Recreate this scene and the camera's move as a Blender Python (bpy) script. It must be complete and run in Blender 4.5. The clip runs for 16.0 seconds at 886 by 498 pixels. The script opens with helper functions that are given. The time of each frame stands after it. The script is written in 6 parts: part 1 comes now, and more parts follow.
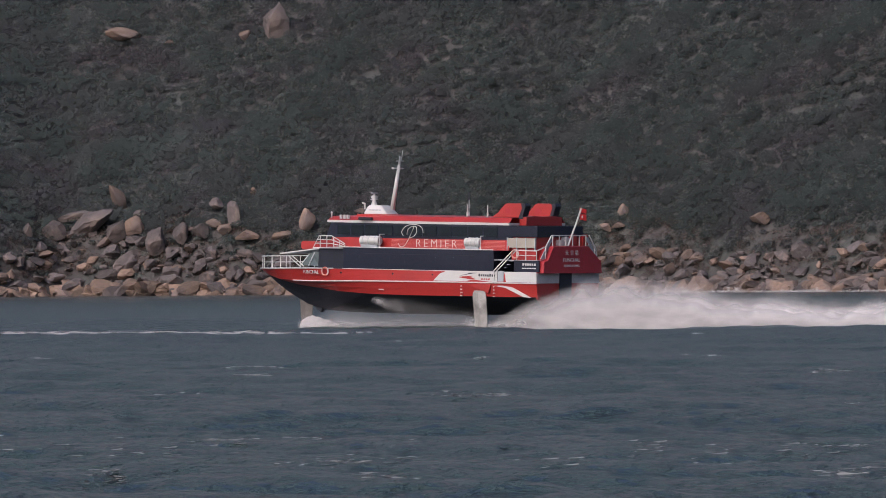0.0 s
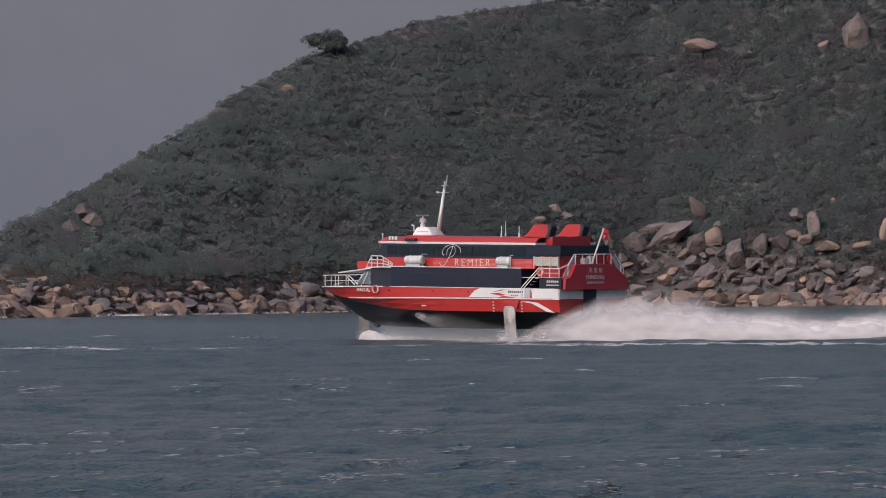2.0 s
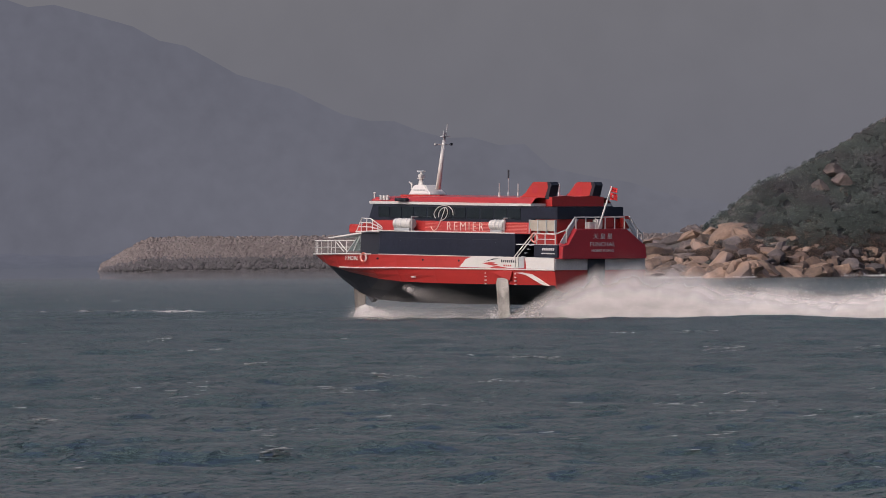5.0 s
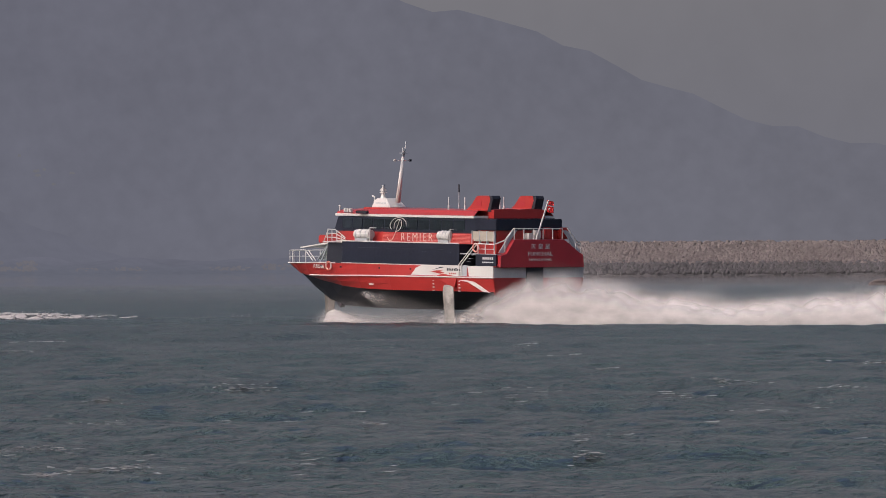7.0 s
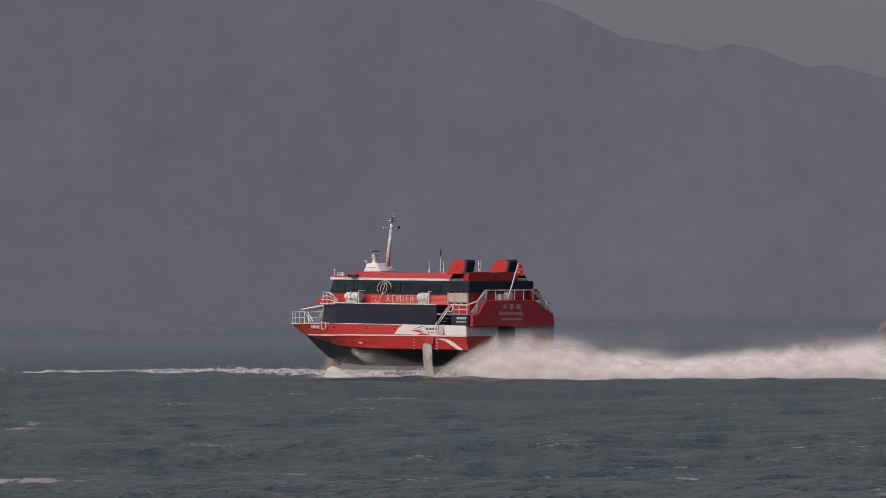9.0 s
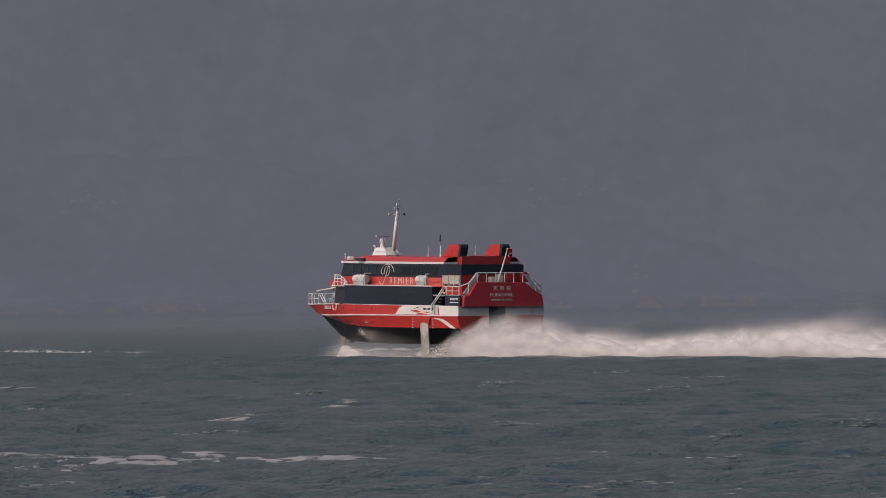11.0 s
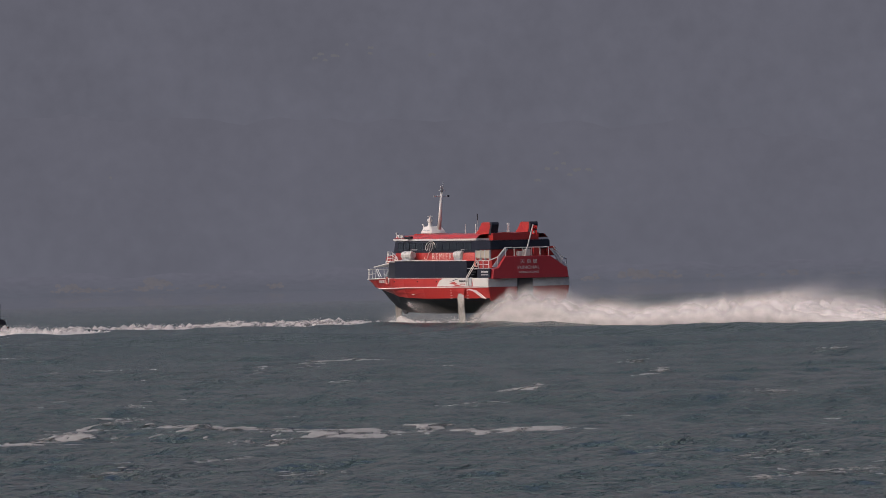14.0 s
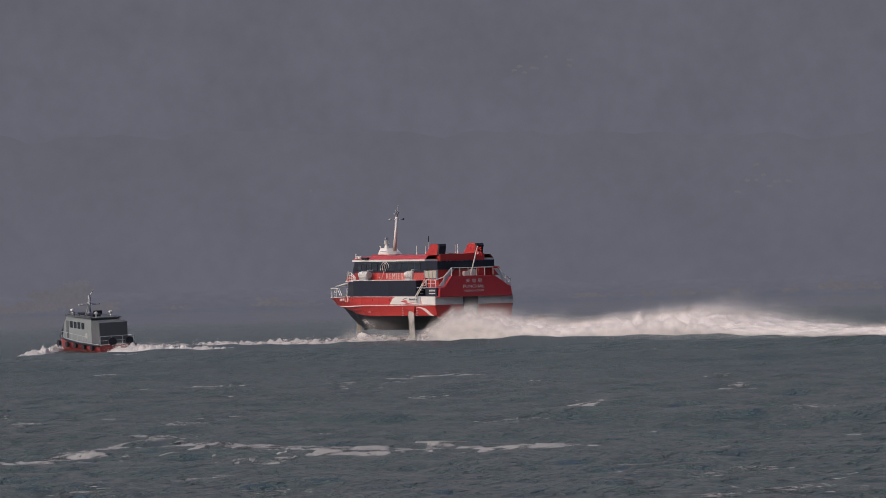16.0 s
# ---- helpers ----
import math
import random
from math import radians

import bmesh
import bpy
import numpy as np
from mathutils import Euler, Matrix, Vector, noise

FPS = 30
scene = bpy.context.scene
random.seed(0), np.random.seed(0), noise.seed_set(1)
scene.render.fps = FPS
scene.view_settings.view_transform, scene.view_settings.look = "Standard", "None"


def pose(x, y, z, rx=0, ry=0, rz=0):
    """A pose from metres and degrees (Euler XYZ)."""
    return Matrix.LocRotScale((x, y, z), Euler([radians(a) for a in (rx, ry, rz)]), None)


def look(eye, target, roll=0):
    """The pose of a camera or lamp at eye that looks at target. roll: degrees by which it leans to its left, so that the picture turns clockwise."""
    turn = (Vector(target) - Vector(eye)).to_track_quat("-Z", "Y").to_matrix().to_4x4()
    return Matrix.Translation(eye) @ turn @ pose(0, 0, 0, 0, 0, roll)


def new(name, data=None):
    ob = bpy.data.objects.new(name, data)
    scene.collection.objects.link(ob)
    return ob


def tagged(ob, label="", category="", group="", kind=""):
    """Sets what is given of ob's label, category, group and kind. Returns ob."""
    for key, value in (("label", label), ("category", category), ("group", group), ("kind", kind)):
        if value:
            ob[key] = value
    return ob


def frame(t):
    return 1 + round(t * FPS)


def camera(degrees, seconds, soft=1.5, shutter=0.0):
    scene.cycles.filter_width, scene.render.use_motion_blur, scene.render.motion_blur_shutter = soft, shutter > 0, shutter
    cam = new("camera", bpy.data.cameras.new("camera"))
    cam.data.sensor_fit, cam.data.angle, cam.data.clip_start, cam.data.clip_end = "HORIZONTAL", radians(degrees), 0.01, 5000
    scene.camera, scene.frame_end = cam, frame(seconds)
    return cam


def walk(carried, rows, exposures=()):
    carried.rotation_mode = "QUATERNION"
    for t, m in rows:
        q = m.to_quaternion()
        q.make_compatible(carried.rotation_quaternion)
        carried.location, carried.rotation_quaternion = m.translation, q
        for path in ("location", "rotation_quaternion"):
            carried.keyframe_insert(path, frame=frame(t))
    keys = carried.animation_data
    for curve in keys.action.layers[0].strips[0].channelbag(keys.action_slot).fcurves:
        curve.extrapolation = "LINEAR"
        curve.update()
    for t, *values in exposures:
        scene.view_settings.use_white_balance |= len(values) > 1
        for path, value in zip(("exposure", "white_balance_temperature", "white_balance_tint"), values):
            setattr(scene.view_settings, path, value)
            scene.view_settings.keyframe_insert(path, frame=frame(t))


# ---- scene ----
EXPOSURE, KELVIN, TINT = 0.0, 5780, 14
# camera on the pier: seconds, tilt, lean, turn in degrees
cam = camera(7.2942, 16.0, soft=0.75, shutter=0.05)
EYE = (0.0, 0.0, 4.3)
CAMERA_ROWS = [
    (0.0, 0.1871, -0.48, 34.861),
    (0.5, 0.1937, -0.495, 35.9026),
    (1.0, 0.281, -0.464, 36.8655),
    (1.5, 0.3719, -0.621, 37.9639),
    (2.0, 0.33, -0.779, 39.6399),
    (2.5, 0.2639, -1.075, 39.9962),
    (3.0, 0.1922, -1.18, 41.0164),
    (3.5, 0.2344, -0.472, 42.0794),
    (4.0, 0.193, -0.786, 43.966),
    (4.1, 0.2011, -0.532, 44.2638),
    (4.5, 0.1413, -0.516, 44.9669),
    (5.0, 0.0676, -0.496, 45.812),
    (5.5, -0.0061, -0.477, 46.6209),
    (6.0, -0.0796, -0.458, 47.3948),
    (6.3, -0.1236, -0.447, 47.8428),
    (6.5, -0.0089, -0.502, 48.181),
    (7.0, 0.1338, -0.345, 49.1379),
    (7.5, 0.2062, -0.499, 50.068),
    (8.0, 0.6078, -0.859, 51.0543),
    (8.5, 0.7021, -0.617, 51.8188),
    (9.0, 0.6219, -0.605, 52.2338),
    (9.5, 0.4581, -0.665, 53.1036),
    (9.7, 0.4599, -0.164, 53.3889),
    (10.2, 0.4641, -0.318, 54.0526),
    (10.7, 0.4679, -0.471, 54.692),
    (11.2, 0.4714, -0.625, 55.3083),
    (11.6, 0.4738, -0.749, 55.7852),
    (12.0, 0.4759, -0.872, 56.2483),
    (12.5, 0.3907, -0.814, 56.934),
    (13.0, 0.3149, -1.04, 57.4913),
    (13.5, 0.1790, -1.145, 57.8697),
    (14.0, 0.2574, -1.403, 58.9872),
    (14.5, 0.2897, -0.881, 59.3749),
    (15.0, 0.3249, -1.206, 59.8447),
    (15.5, 0.2999, -1.12, 60.2948),
    (16.0, 0.4014, -1.595, 60.6322),
]
walk(cam, [(t, pose(*EYE, 0, 0, turn) @ pose(0, 0, 0, 90 + tilt, 0, 0) @ pose(0, 0, 0, 0, 0, lean)) for t, tilt, lean, turn in CAMERA_ROWS],
     [(t, EXPOSURE + e, KELVIN + k, TINT) for t, e, k in ((0.0, 0.03, -330), (2.5, 0.14, -230), (4.0, 0.0, -60), (6.5, 0.2, 60), (7.5, 0.14, 80), (8.5, 0.1, 110), (9.0, -0.03, 120), (9.5, -0.06, 140), (12.0, -0.05, 140), (16.0, 0.03, 140))])


# ---- world and sun ----
SUN_TURN, SUN_HEIGHT = 2.0, 36.0      # degrees left of behind the camera's +y axis, above the horizon
world = bpy.data.worlds.new("sky")
scene.world = world
world.use_nodes = True
wn = world.node_tree.nodes
wl = world.node_tree.links
sky = wn.new("ShaderNodeTexSky")
sky.sky_type, sky.sun_disc = "NISHITA", False
sun_dir = Vector((-math.sin(radians(SUN_TURN)) * math.cos(radians(SUN_HEIGHT)), -math.cos(radians(SUN_TURN)) * math.cos(radians(SUN_HEIGHT)), math.sin(radians(SUN_HEIGHT))))
sky.sun_elevation, sky.sun_rotation = radians(SUN_HEIGHT), math.atan2(sun_dir.x, sun_dir.y)
sky.air_density, sky.dust_density, sky.ozone_density = 0.75, 8.0, 0.5
wl.new(sky.outputs[0], wn["Background"].inputs[0])
wn["Background"].inputs[1].default_value = 0.138
sun = new("sun", bpy.data.lights.new("sun", "SUN"))
sun.data.energy, sun.data.angle, sun.data.color = 1.0, radians(2.0), (1.0, 0.86, 0.74)
sun.matrix_world = look(tuple(sun_dir * 50), (0, 0, 0))


# ---- materials ----
def material(name, base, rough=0.5, metal=0.0, vary=0.12, scale=1.0, fine=12.0, bump=0.0, bump_scale=8.0, spec=0.5, coords="Object", random=0.0, island=0.0, patch=None):
    """A painted or natural surface: its colour wavers at two scales, with fine relief."""
    mat = bpy.data.materials.new(name)
    mat.use_nodes = True
    n, l = mat.node_tree.nodes, mat.node_tree.links
    b = n["Principled BSDF"]
    b.inputs["Roughness"].default_value, b.inputs["Metallic"].default_value = rough, metal
    b.inputs["Specular IOR Level"].default_value = spec
    tc = n.new("ShaderNodeTexCoord")
    coarse, grain = n.new("ShaderNodeTexNoise"), n.new("ShaderNodeTexNoise")
    coarse.inputs["Scale"].default_value, grain.inputs["Scale"].default_value = scale, scale * fine
    coarse.inputs["Detail"].default_value, grain.inputs["Detail"].default_value = 4, 4
    mix = n.new("ShaderNodeMath")
    mix.operation = "ADD"
    for tex, slot in ((coarse, 0), (grain, 1)):
        l.new(tc.outputs[coords], tex.inputs["Vector"])
        l.new(tex.outputs["Fac"], mix.inputs[slot])
    ramp = n.new("ShaderNodeMapRange")
    ramp.inputs["From Min"].default_value, ramp.inputs["From Max"].default_value = 0.6, 1.4
    ramp.inputs["To Min"].default_value, ramp.inputs["To Max"].default_value = 1 - vary, 1 + vary
    l.new(mix.outputs[0], ramp.inputs["Value"])
    fac = ramp.outputs[0]
    if random:
        info, mul = n.new("ShaderNodeObjectInfo"), n.new("ShaderNodeMapRange")
        mul.inputs["To Min"].default_value, mul.inputs["To Max"].default_value = 1 - random, 1 + random
        l.new(info.outputs["Random"], mul.inputs["Value"])
        m2 = n.new("ShaderNodeMath")
        m2.operation = "MULTIPLY"
        l.new(fac, m2.inputs[0])
        l.new(mul.outputs[0], m2.inputs[1])
        fac = m2.outputs[0]
    if island:
        info, mul = n.new("ShaderNodeNewGeometry"), n.new("ShaderNodeMapRange")
        mul.inputs["To Min"].default_value, mul.inputs["To Max"].default_value = 1 - island, 1 + island
        l.new(info.outputs["Random Per Island"], mul.inputs["Value"])
        m3 = n.new("ShaderNodeMath")
        m3.operation = "MULTIPLY"
        l.new(fac, m3.inputs[0])
        l.new(mul.outputs[0], m3.inputs[1])
        fac = m3.outputs[0]
    col = n.new("ShaderNodeVectorMath")
    col.operation = "SCALE"
    col.inputs[0].default_value = base
    if patch:
        other, size, low = patch
        pt, pr, pm = n.new("ShaderNodeTexNoise"), n.new("ShaderNodeMapRange"), n.new("ShaderNodeMix")
        pt.inputs["Scale"].default_value, pt.inputs["Detail"].default_value = size, 5
        pr.inputs["From Min"].default_value, pr.inputs["From Max"].default_value = low, low + 0.18
        pm.data_type = "RGBA"
        l.new(tc.outputs[coords], pt.inputs["Vector"])
        l.new(pt.outputs["Fac"], pr.inputs["Value"])
        l.new(pr.outputs[0], pm.inputs["Factor"])
        pm.inputs["A"].default_value, pm.inputs["B"].default_value = (*base, 1), (*other, 1)
        l.new(pm.outputs["Result"], col.inputs[0])
    l.new(fac, col.inputs["Scale"])
    l.new(col.outputs[0], b.inputs["Base Color"])
    if bump:
        bp, tx = n.new("ShaderNodeBump"), n.new("ShaderNodeTexNoise")
        tx.inputs["Scale"].default_value, tx.inputs["Detail"].default_value = bump_scale, 6
        l.new(tc.outputs[coords], tx.inputs["Vector"])
        l.new(tx.outputs["Fac"], bp.inputs["Height"])
        bp.inputs["Distance"].default_value = bump
        l.new(bp.outputs[0], b.inputs["Normal"])
    return mat


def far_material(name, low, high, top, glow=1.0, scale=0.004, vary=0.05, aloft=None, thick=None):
    """Distance as a plain glowing backdrop, haze put into its colours by height."""
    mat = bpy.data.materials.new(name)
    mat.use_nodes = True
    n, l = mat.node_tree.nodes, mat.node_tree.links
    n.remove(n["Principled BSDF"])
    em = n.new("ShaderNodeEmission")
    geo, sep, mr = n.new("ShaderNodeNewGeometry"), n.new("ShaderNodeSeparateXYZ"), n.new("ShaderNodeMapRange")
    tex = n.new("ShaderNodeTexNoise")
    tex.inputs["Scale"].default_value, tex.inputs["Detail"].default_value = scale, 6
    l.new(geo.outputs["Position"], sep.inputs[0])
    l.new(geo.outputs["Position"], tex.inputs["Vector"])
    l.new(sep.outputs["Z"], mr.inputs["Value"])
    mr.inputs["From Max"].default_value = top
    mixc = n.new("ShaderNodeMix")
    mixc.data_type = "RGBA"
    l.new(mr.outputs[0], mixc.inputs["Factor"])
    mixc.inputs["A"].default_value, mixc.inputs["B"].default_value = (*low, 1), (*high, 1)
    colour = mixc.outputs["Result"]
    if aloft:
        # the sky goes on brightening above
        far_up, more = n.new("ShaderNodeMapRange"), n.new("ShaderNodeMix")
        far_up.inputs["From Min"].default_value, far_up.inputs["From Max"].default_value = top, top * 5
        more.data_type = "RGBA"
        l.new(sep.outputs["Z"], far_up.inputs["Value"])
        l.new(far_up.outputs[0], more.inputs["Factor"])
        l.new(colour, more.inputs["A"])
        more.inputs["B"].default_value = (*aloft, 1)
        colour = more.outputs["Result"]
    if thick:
        # haze mixed into the glow colour, thicker towards one end
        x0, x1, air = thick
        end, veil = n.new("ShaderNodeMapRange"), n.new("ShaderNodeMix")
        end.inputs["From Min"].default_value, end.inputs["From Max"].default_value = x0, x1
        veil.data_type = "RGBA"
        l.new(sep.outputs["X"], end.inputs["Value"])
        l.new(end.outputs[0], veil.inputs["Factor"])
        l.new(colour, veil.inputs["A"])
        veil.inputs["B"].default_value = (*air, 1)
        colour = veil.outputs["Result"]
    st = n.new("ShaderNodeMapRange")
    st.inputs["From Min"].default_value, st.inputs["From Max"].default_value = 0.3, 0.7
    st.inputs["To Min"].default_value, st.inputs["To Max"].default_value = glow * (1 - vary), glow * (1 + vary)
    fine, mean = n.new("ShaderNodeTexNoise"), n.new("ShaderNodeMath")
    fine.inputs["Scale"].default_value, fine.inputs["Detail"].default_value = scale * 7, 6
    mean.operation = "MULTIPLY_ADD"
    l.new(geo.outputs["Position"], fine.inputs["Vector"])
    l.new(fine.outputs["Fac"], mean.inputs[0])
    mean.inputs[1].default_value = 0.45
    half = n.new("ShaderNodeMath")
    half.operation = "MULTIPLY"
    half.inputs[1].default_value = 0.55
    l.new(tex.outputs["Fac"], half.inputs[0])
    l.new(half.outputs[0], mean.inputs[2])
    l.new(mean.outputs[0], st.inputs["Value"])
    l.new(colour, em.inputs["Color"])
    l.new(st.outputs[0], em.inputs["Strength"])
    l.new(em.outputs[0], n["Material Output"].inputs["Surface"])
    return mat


def water_material():
    mat = bpy.data.materials.new("sea_water")
    mat.use_nodes = True
    n, l = mat.node_tree.nodes, mat.node_tree.links
    b = n["Principled BSDF"]
    b.inputs["Roughness"].default_value, b.inputs["IOR"].default_value = 0.11, 1.33
    geo = n.new("ShaderNodeNewGeometry")
    tint = n.new("ShaderNodeTexNoise")
    tint.inputs["Scale"].default_value, tint.inputs["Detail"].default_value = 0.03, 5
    l.new(geo.outputs["Position"], tint.inputs["Vector"])
    mixc = n.new("ShaderNodeMix")
    mixc.data_type = "RGBA"
    mixc.inputs["A"].default_value, mixc.inputs["B"].default_value = (0.020, 0.046, 0.042, 1), (0.044, 0.054, 0.052, 1)
    l.new(tint.outputs["Fac"], mixc.inputs["Factor"])
    l.new(mixc.outputs["Result"], b.inputs["Base Color"])
    # the chop is lower out in the open strait
    far, calm = n.new("ShaderNodeVectorMath"), n.new("ShaderNodeMapRange")
    far.operation = "LENGTH"
    l.new(geo.outputs["Position"], far.inputs[0])
    l.new(far.outputs["Value"], calm.inputs["Value"])
    calm.inputs["From Min"].default_value, calm.inputs["From Max"].default_value = 450, 1700
    calm.inputs["To Min"].default_value, calm.inputs["To Max"].default_value = 1.0, 0.03
    # ripples too small to tell apart out there blur what the water mirrors
    blur = n.new("ShaderNodeMapRange")
    blur.inputs["From Min"].default_value, blur.inputs["From Max"].default_value = 150, 520
    blur.inputs["To Min"].default_value, blur.inputs["To Max"].default_value = 0.10, 0.30
    l.new(far.outputs["Value"], blur.inputs["Value"])
    slack = n.new("ShaderNodeMath")
    slack.operation = "MULTIPLY"
    l.new(blur.outputs[0], slack.inputs[0])
    l.new(calm.outputs[0], slack.inputs[1])
    l.new(slack.outputs[0], b.inputs["Roughness"])
    last = None
    for scale, dist, detail in ((0.32, 1.05, 4), (1.1, 0.72, 5), (4.5, 0.28, 4)):
        tx, bp = n.new("ShaderNodeTexNoise"), n.new("ShaderNodeBump")
        tx.inputs["Scale"].default_value, tx.inputs["Detail"].default_value = scale, detail
        l.new(geo.outputs["Position"], tx.inputs["Vector"])
        l.new(tx.outputs["Fac"], bp.inputs["Height"])
        bp.inputs["Distance"].default_value = dist
        l.new(calm.outputs[0], bp.inputs["Strength"])
        if last:
            l.new(last.outputs[0], bp.inputs["Normal"])
        last = bp
    l.new(last.outputs[0], b.inputs["Normal"])
    return mat


RED = material("red_gloss_paint", (0.315, 0.024, 0.020), 0.35, vary=0.10, scale=0.6, bump=0.004, bump_scale=1.2)
DARKRED = material("dark_red_paint", (0.31, 0.020, 0.026), 0.4, vary=0.10, scale=0.7)
WHITE = material("white_paint", (0.50, 0.478, 0.452), 0.45, vary=0.08, scale=0.8)
NAVY = material("navy_tinted_panel", (0.015, 0.017, 0.028), 0.3, vary=0.25, scale=0.4, spec=0.3)
BLACK = material("black_paint", (0.018, 0.019, 0.026), 0.5, vary=0.2, scale=0.7, spec=0.3)
# transom band: shade of the aft face put into the grey, with stains
SHADED_WHITE = material("shaded_stained_white", (0.40, 0.385, 0.375), 0.6, vary=0.22, scale=0.9, patch=((0.26, 0.25, 0.25), 0.8, 0.55))
GREY = material("grey_paint", (0.32, 0.33, 0.34), 0.5, vary=0.1)
STEEL = material("worn_strut_steel", (0.29, 0.27, 0.245), 0.5, 0.2, vary=0.35, scale=1.3, patch=((0.15, 0.135, 0.125), 0.9, 0.5))
BOWSTEEL = material("stained_bow_strut_steel", (0.15, 0.13, 0.115), 0.5, 0.2, vary=0.4, scale=1.3)
PALERED = material("pale_red_rib", (0.52, 0.16, 0.13), 0.45, vary=0.15, scale=0.8)
GLASS = material("dark_window_glass", (0.015, 0.02, 0.025), 0.06, vary=0.1, spec=0.8)


def spray_material(name, base):
    """Drops of white water: light passes half through them."""
    mat = bpy.data.materials.new(name)
    mat.use_nodes = True
    n, l = mat.node_tree.nodes, mat.node_tree.links
    n.remove(n["Principled BSDF"])
    d, tl, mx = n.new("ShaderNodeBsdfDiffuse"), n.new("ShaderNodeBsdfTranslucent"), n.new("ShaderNodeMixShader")
    mx.inputs[0].default_value = 0.4
    d.inputs["Color"].default_value = tl.inputs["Color"].default_value = (*base, 1)
    l.new(d.outputs[0], mx.inputs[1])
    l.new(tl.outputs[0], mx.inputs[2])
    l.new(mx.outputs[0], n["Material Output"].inputs["Surface"])
    return mat




def mist_material(name, base):
    """A veil of fine drops: the mesh's own density sets how much is let through, torn by streaks."""
    mat = spray_material(name, base)
    n, l = mat.node_tree.nodes, mat.node_tree.links
    body = n["Material Output"].inputs["Surface"].links[0].from_socket
    att, tc, mp, tx, mr, mul, clear, mx = (n.new("ShaderNode" + k) for k in ("Attribute", "TexCoord", "Mapping", "TexNoise", "MapRange", "Math", "BsdfTransparent", "MixShader"))
    att.attribute_name = "veil"
    mp.inputs["Rotation"].default_value = (0, radians(-28), 0)
    mp.inputs["Scale"].default_value = (0.35, 0.5, 1.1)
    tx.inputs["Scale"].default_value, tx.inputs["Detail"].default_value = 1.1, 6
    mr.inputs["From Min"].default_value, mr.inputs["From Max"].default_value = 0.3, 0.68
    mr.inputs["To Min"].default_value, mr.inputs["To Max"].default_value = 0.75, 1.15
    mul.operation, mul.use_clamp = "MULTIPLY", True
    l.new(tc.outputs["Object"], mp.inputs["Vector"])
    l.new(mp.outputs[0], tx.inputs["Vector"])
    l.new(tx.outputs["Fac"], mr.inputs["Value"])
    l.new(mr.outputs[0], mul.inputs[0])
    l.new(att.outputs["Fac"], mul.inputs[1])
    l.new(mul.outputs[0], mx.inputs[0])
    l.new(clear.outputs[0], mx.inputs[1])
    l.new(body, mx.inputs[2])
    l.new(mx.outputs[0], n["Material Output"].inputs["Surface"])
    return mat


SPRAY = spray_material("spray_droplets", (0.63, 0.595, 0.58))
MIST = mist_material("spray_mist", (0.63, 0.595, 0.58))
FOAM = material("sea_foam", (0.215, 0.21, 0.205), 0.9, vary=0.2, scale=0.5, fine=8, spec=0.1)


def lacy(mat, size, low, high):
    """Foam torn into a net: holes let the water show."""
    n, l = mat.node_tree.nodes, mat.node_tree.links
    body = n["Material Output"].inputs["Surface"].links[0].from_socket
    geo, mp, tx, mr, clear, mx = (n.new("ShaderNode" + k) for k in ("TexCoord", "Mapping", "TexNoise", "MapRange", "BsdfTransparent", "MixShader"))
    tx.inputs["Scale"].default_value, tx.inputs["Detail"].default_value, tx.inputs["Distortion"].default_value = size, 2.5, 0.4
    mr.inputs["From Min"].default_value, mr.inputs["From Max"].default_value = low, high
    l.new(geo.outputs["Object"], mp.inputs["Vector"])
    l.new(mp.outputs[0], tx.inputs["Vector"])
    l.new(tx.outputs["Fac"], mr.inputs["Value"])
    l.new(mr.outputs[0], mx.inputs[0])
    l.new(clear.outputs[0], mx.inputs[1])
    l.new(body, mx.inputs[2])
    l.new(mx.outputs[0], n["Material Output"].inputs["Surface"])


lacy(FOAM, 0.9, 0.40, 0.53)
OLDFOAM = spray_material("thin_old_foam", (0.34, 0.33, 0.32))
WAKEFOAM = spray_material("broken_wake_foam", (0.56, 0.52, 0.505))
lacy(WAKEFOAM, 1.1, 0.40, 0.54)
ROCK = material("granite", (0.200, 0.132, 0.094), 0.85, vary=0.35, scale=0.5, fine=5, bump=0.5, bump_scale=0.8, random=0.35, patch=((0.10, 0.078, 0.073), 0.3, 0.5))
DARKROCK = material("lichened_granite", (0.088, 0.069, 0.064), 0.9, vary=0.4, scale=0.5, fine=5, bump=0.5, bump_scale=0.8, random=0.35, patch=((0.17, 0.125, 0.10), 0.35, 0.56))
DARKPILE = material("lichened_granite_pile", (0.088, 0.072, 0.069), 0.9, vary=0.4, scale=0.4, fine=5, bump=0.5, bump_scale=0.8, island=0.4, patch=((0.16, 0.115, 0.09), 0.3, 0.56))
ROCKPILE = material("granite_pile", (0.165, 0.110, 0.080), 0.85, vary=0.35, scale=0.4, fine=5, bump=0.3, bump_scale=1.1, island=0.45, patch=((0.09, 0.07, 0.065), 0.16, 0.46))
RUBBLE = material("rubble_stone", (0.140, 0.119, 0.113), 0.95, vary=0.2, scale=0.06, fine=5, island=0.14, spec=0.1)
WETSTONE = material("wet_rubble_stone", (0.078, 0.072, 0.074), 0.8, vary=0.2, scale=0.06, fine=5, island=0.16, spec=0.2)
EARTH = material("hill_soil", (0.062, 0.053, 0.049), 0.95, vary=0.5, scale=0.05, fine=8, bump=0.8, bump_scale=0.7, patch=((0.055, 0.056, 0.050), 0.08, 0.48))
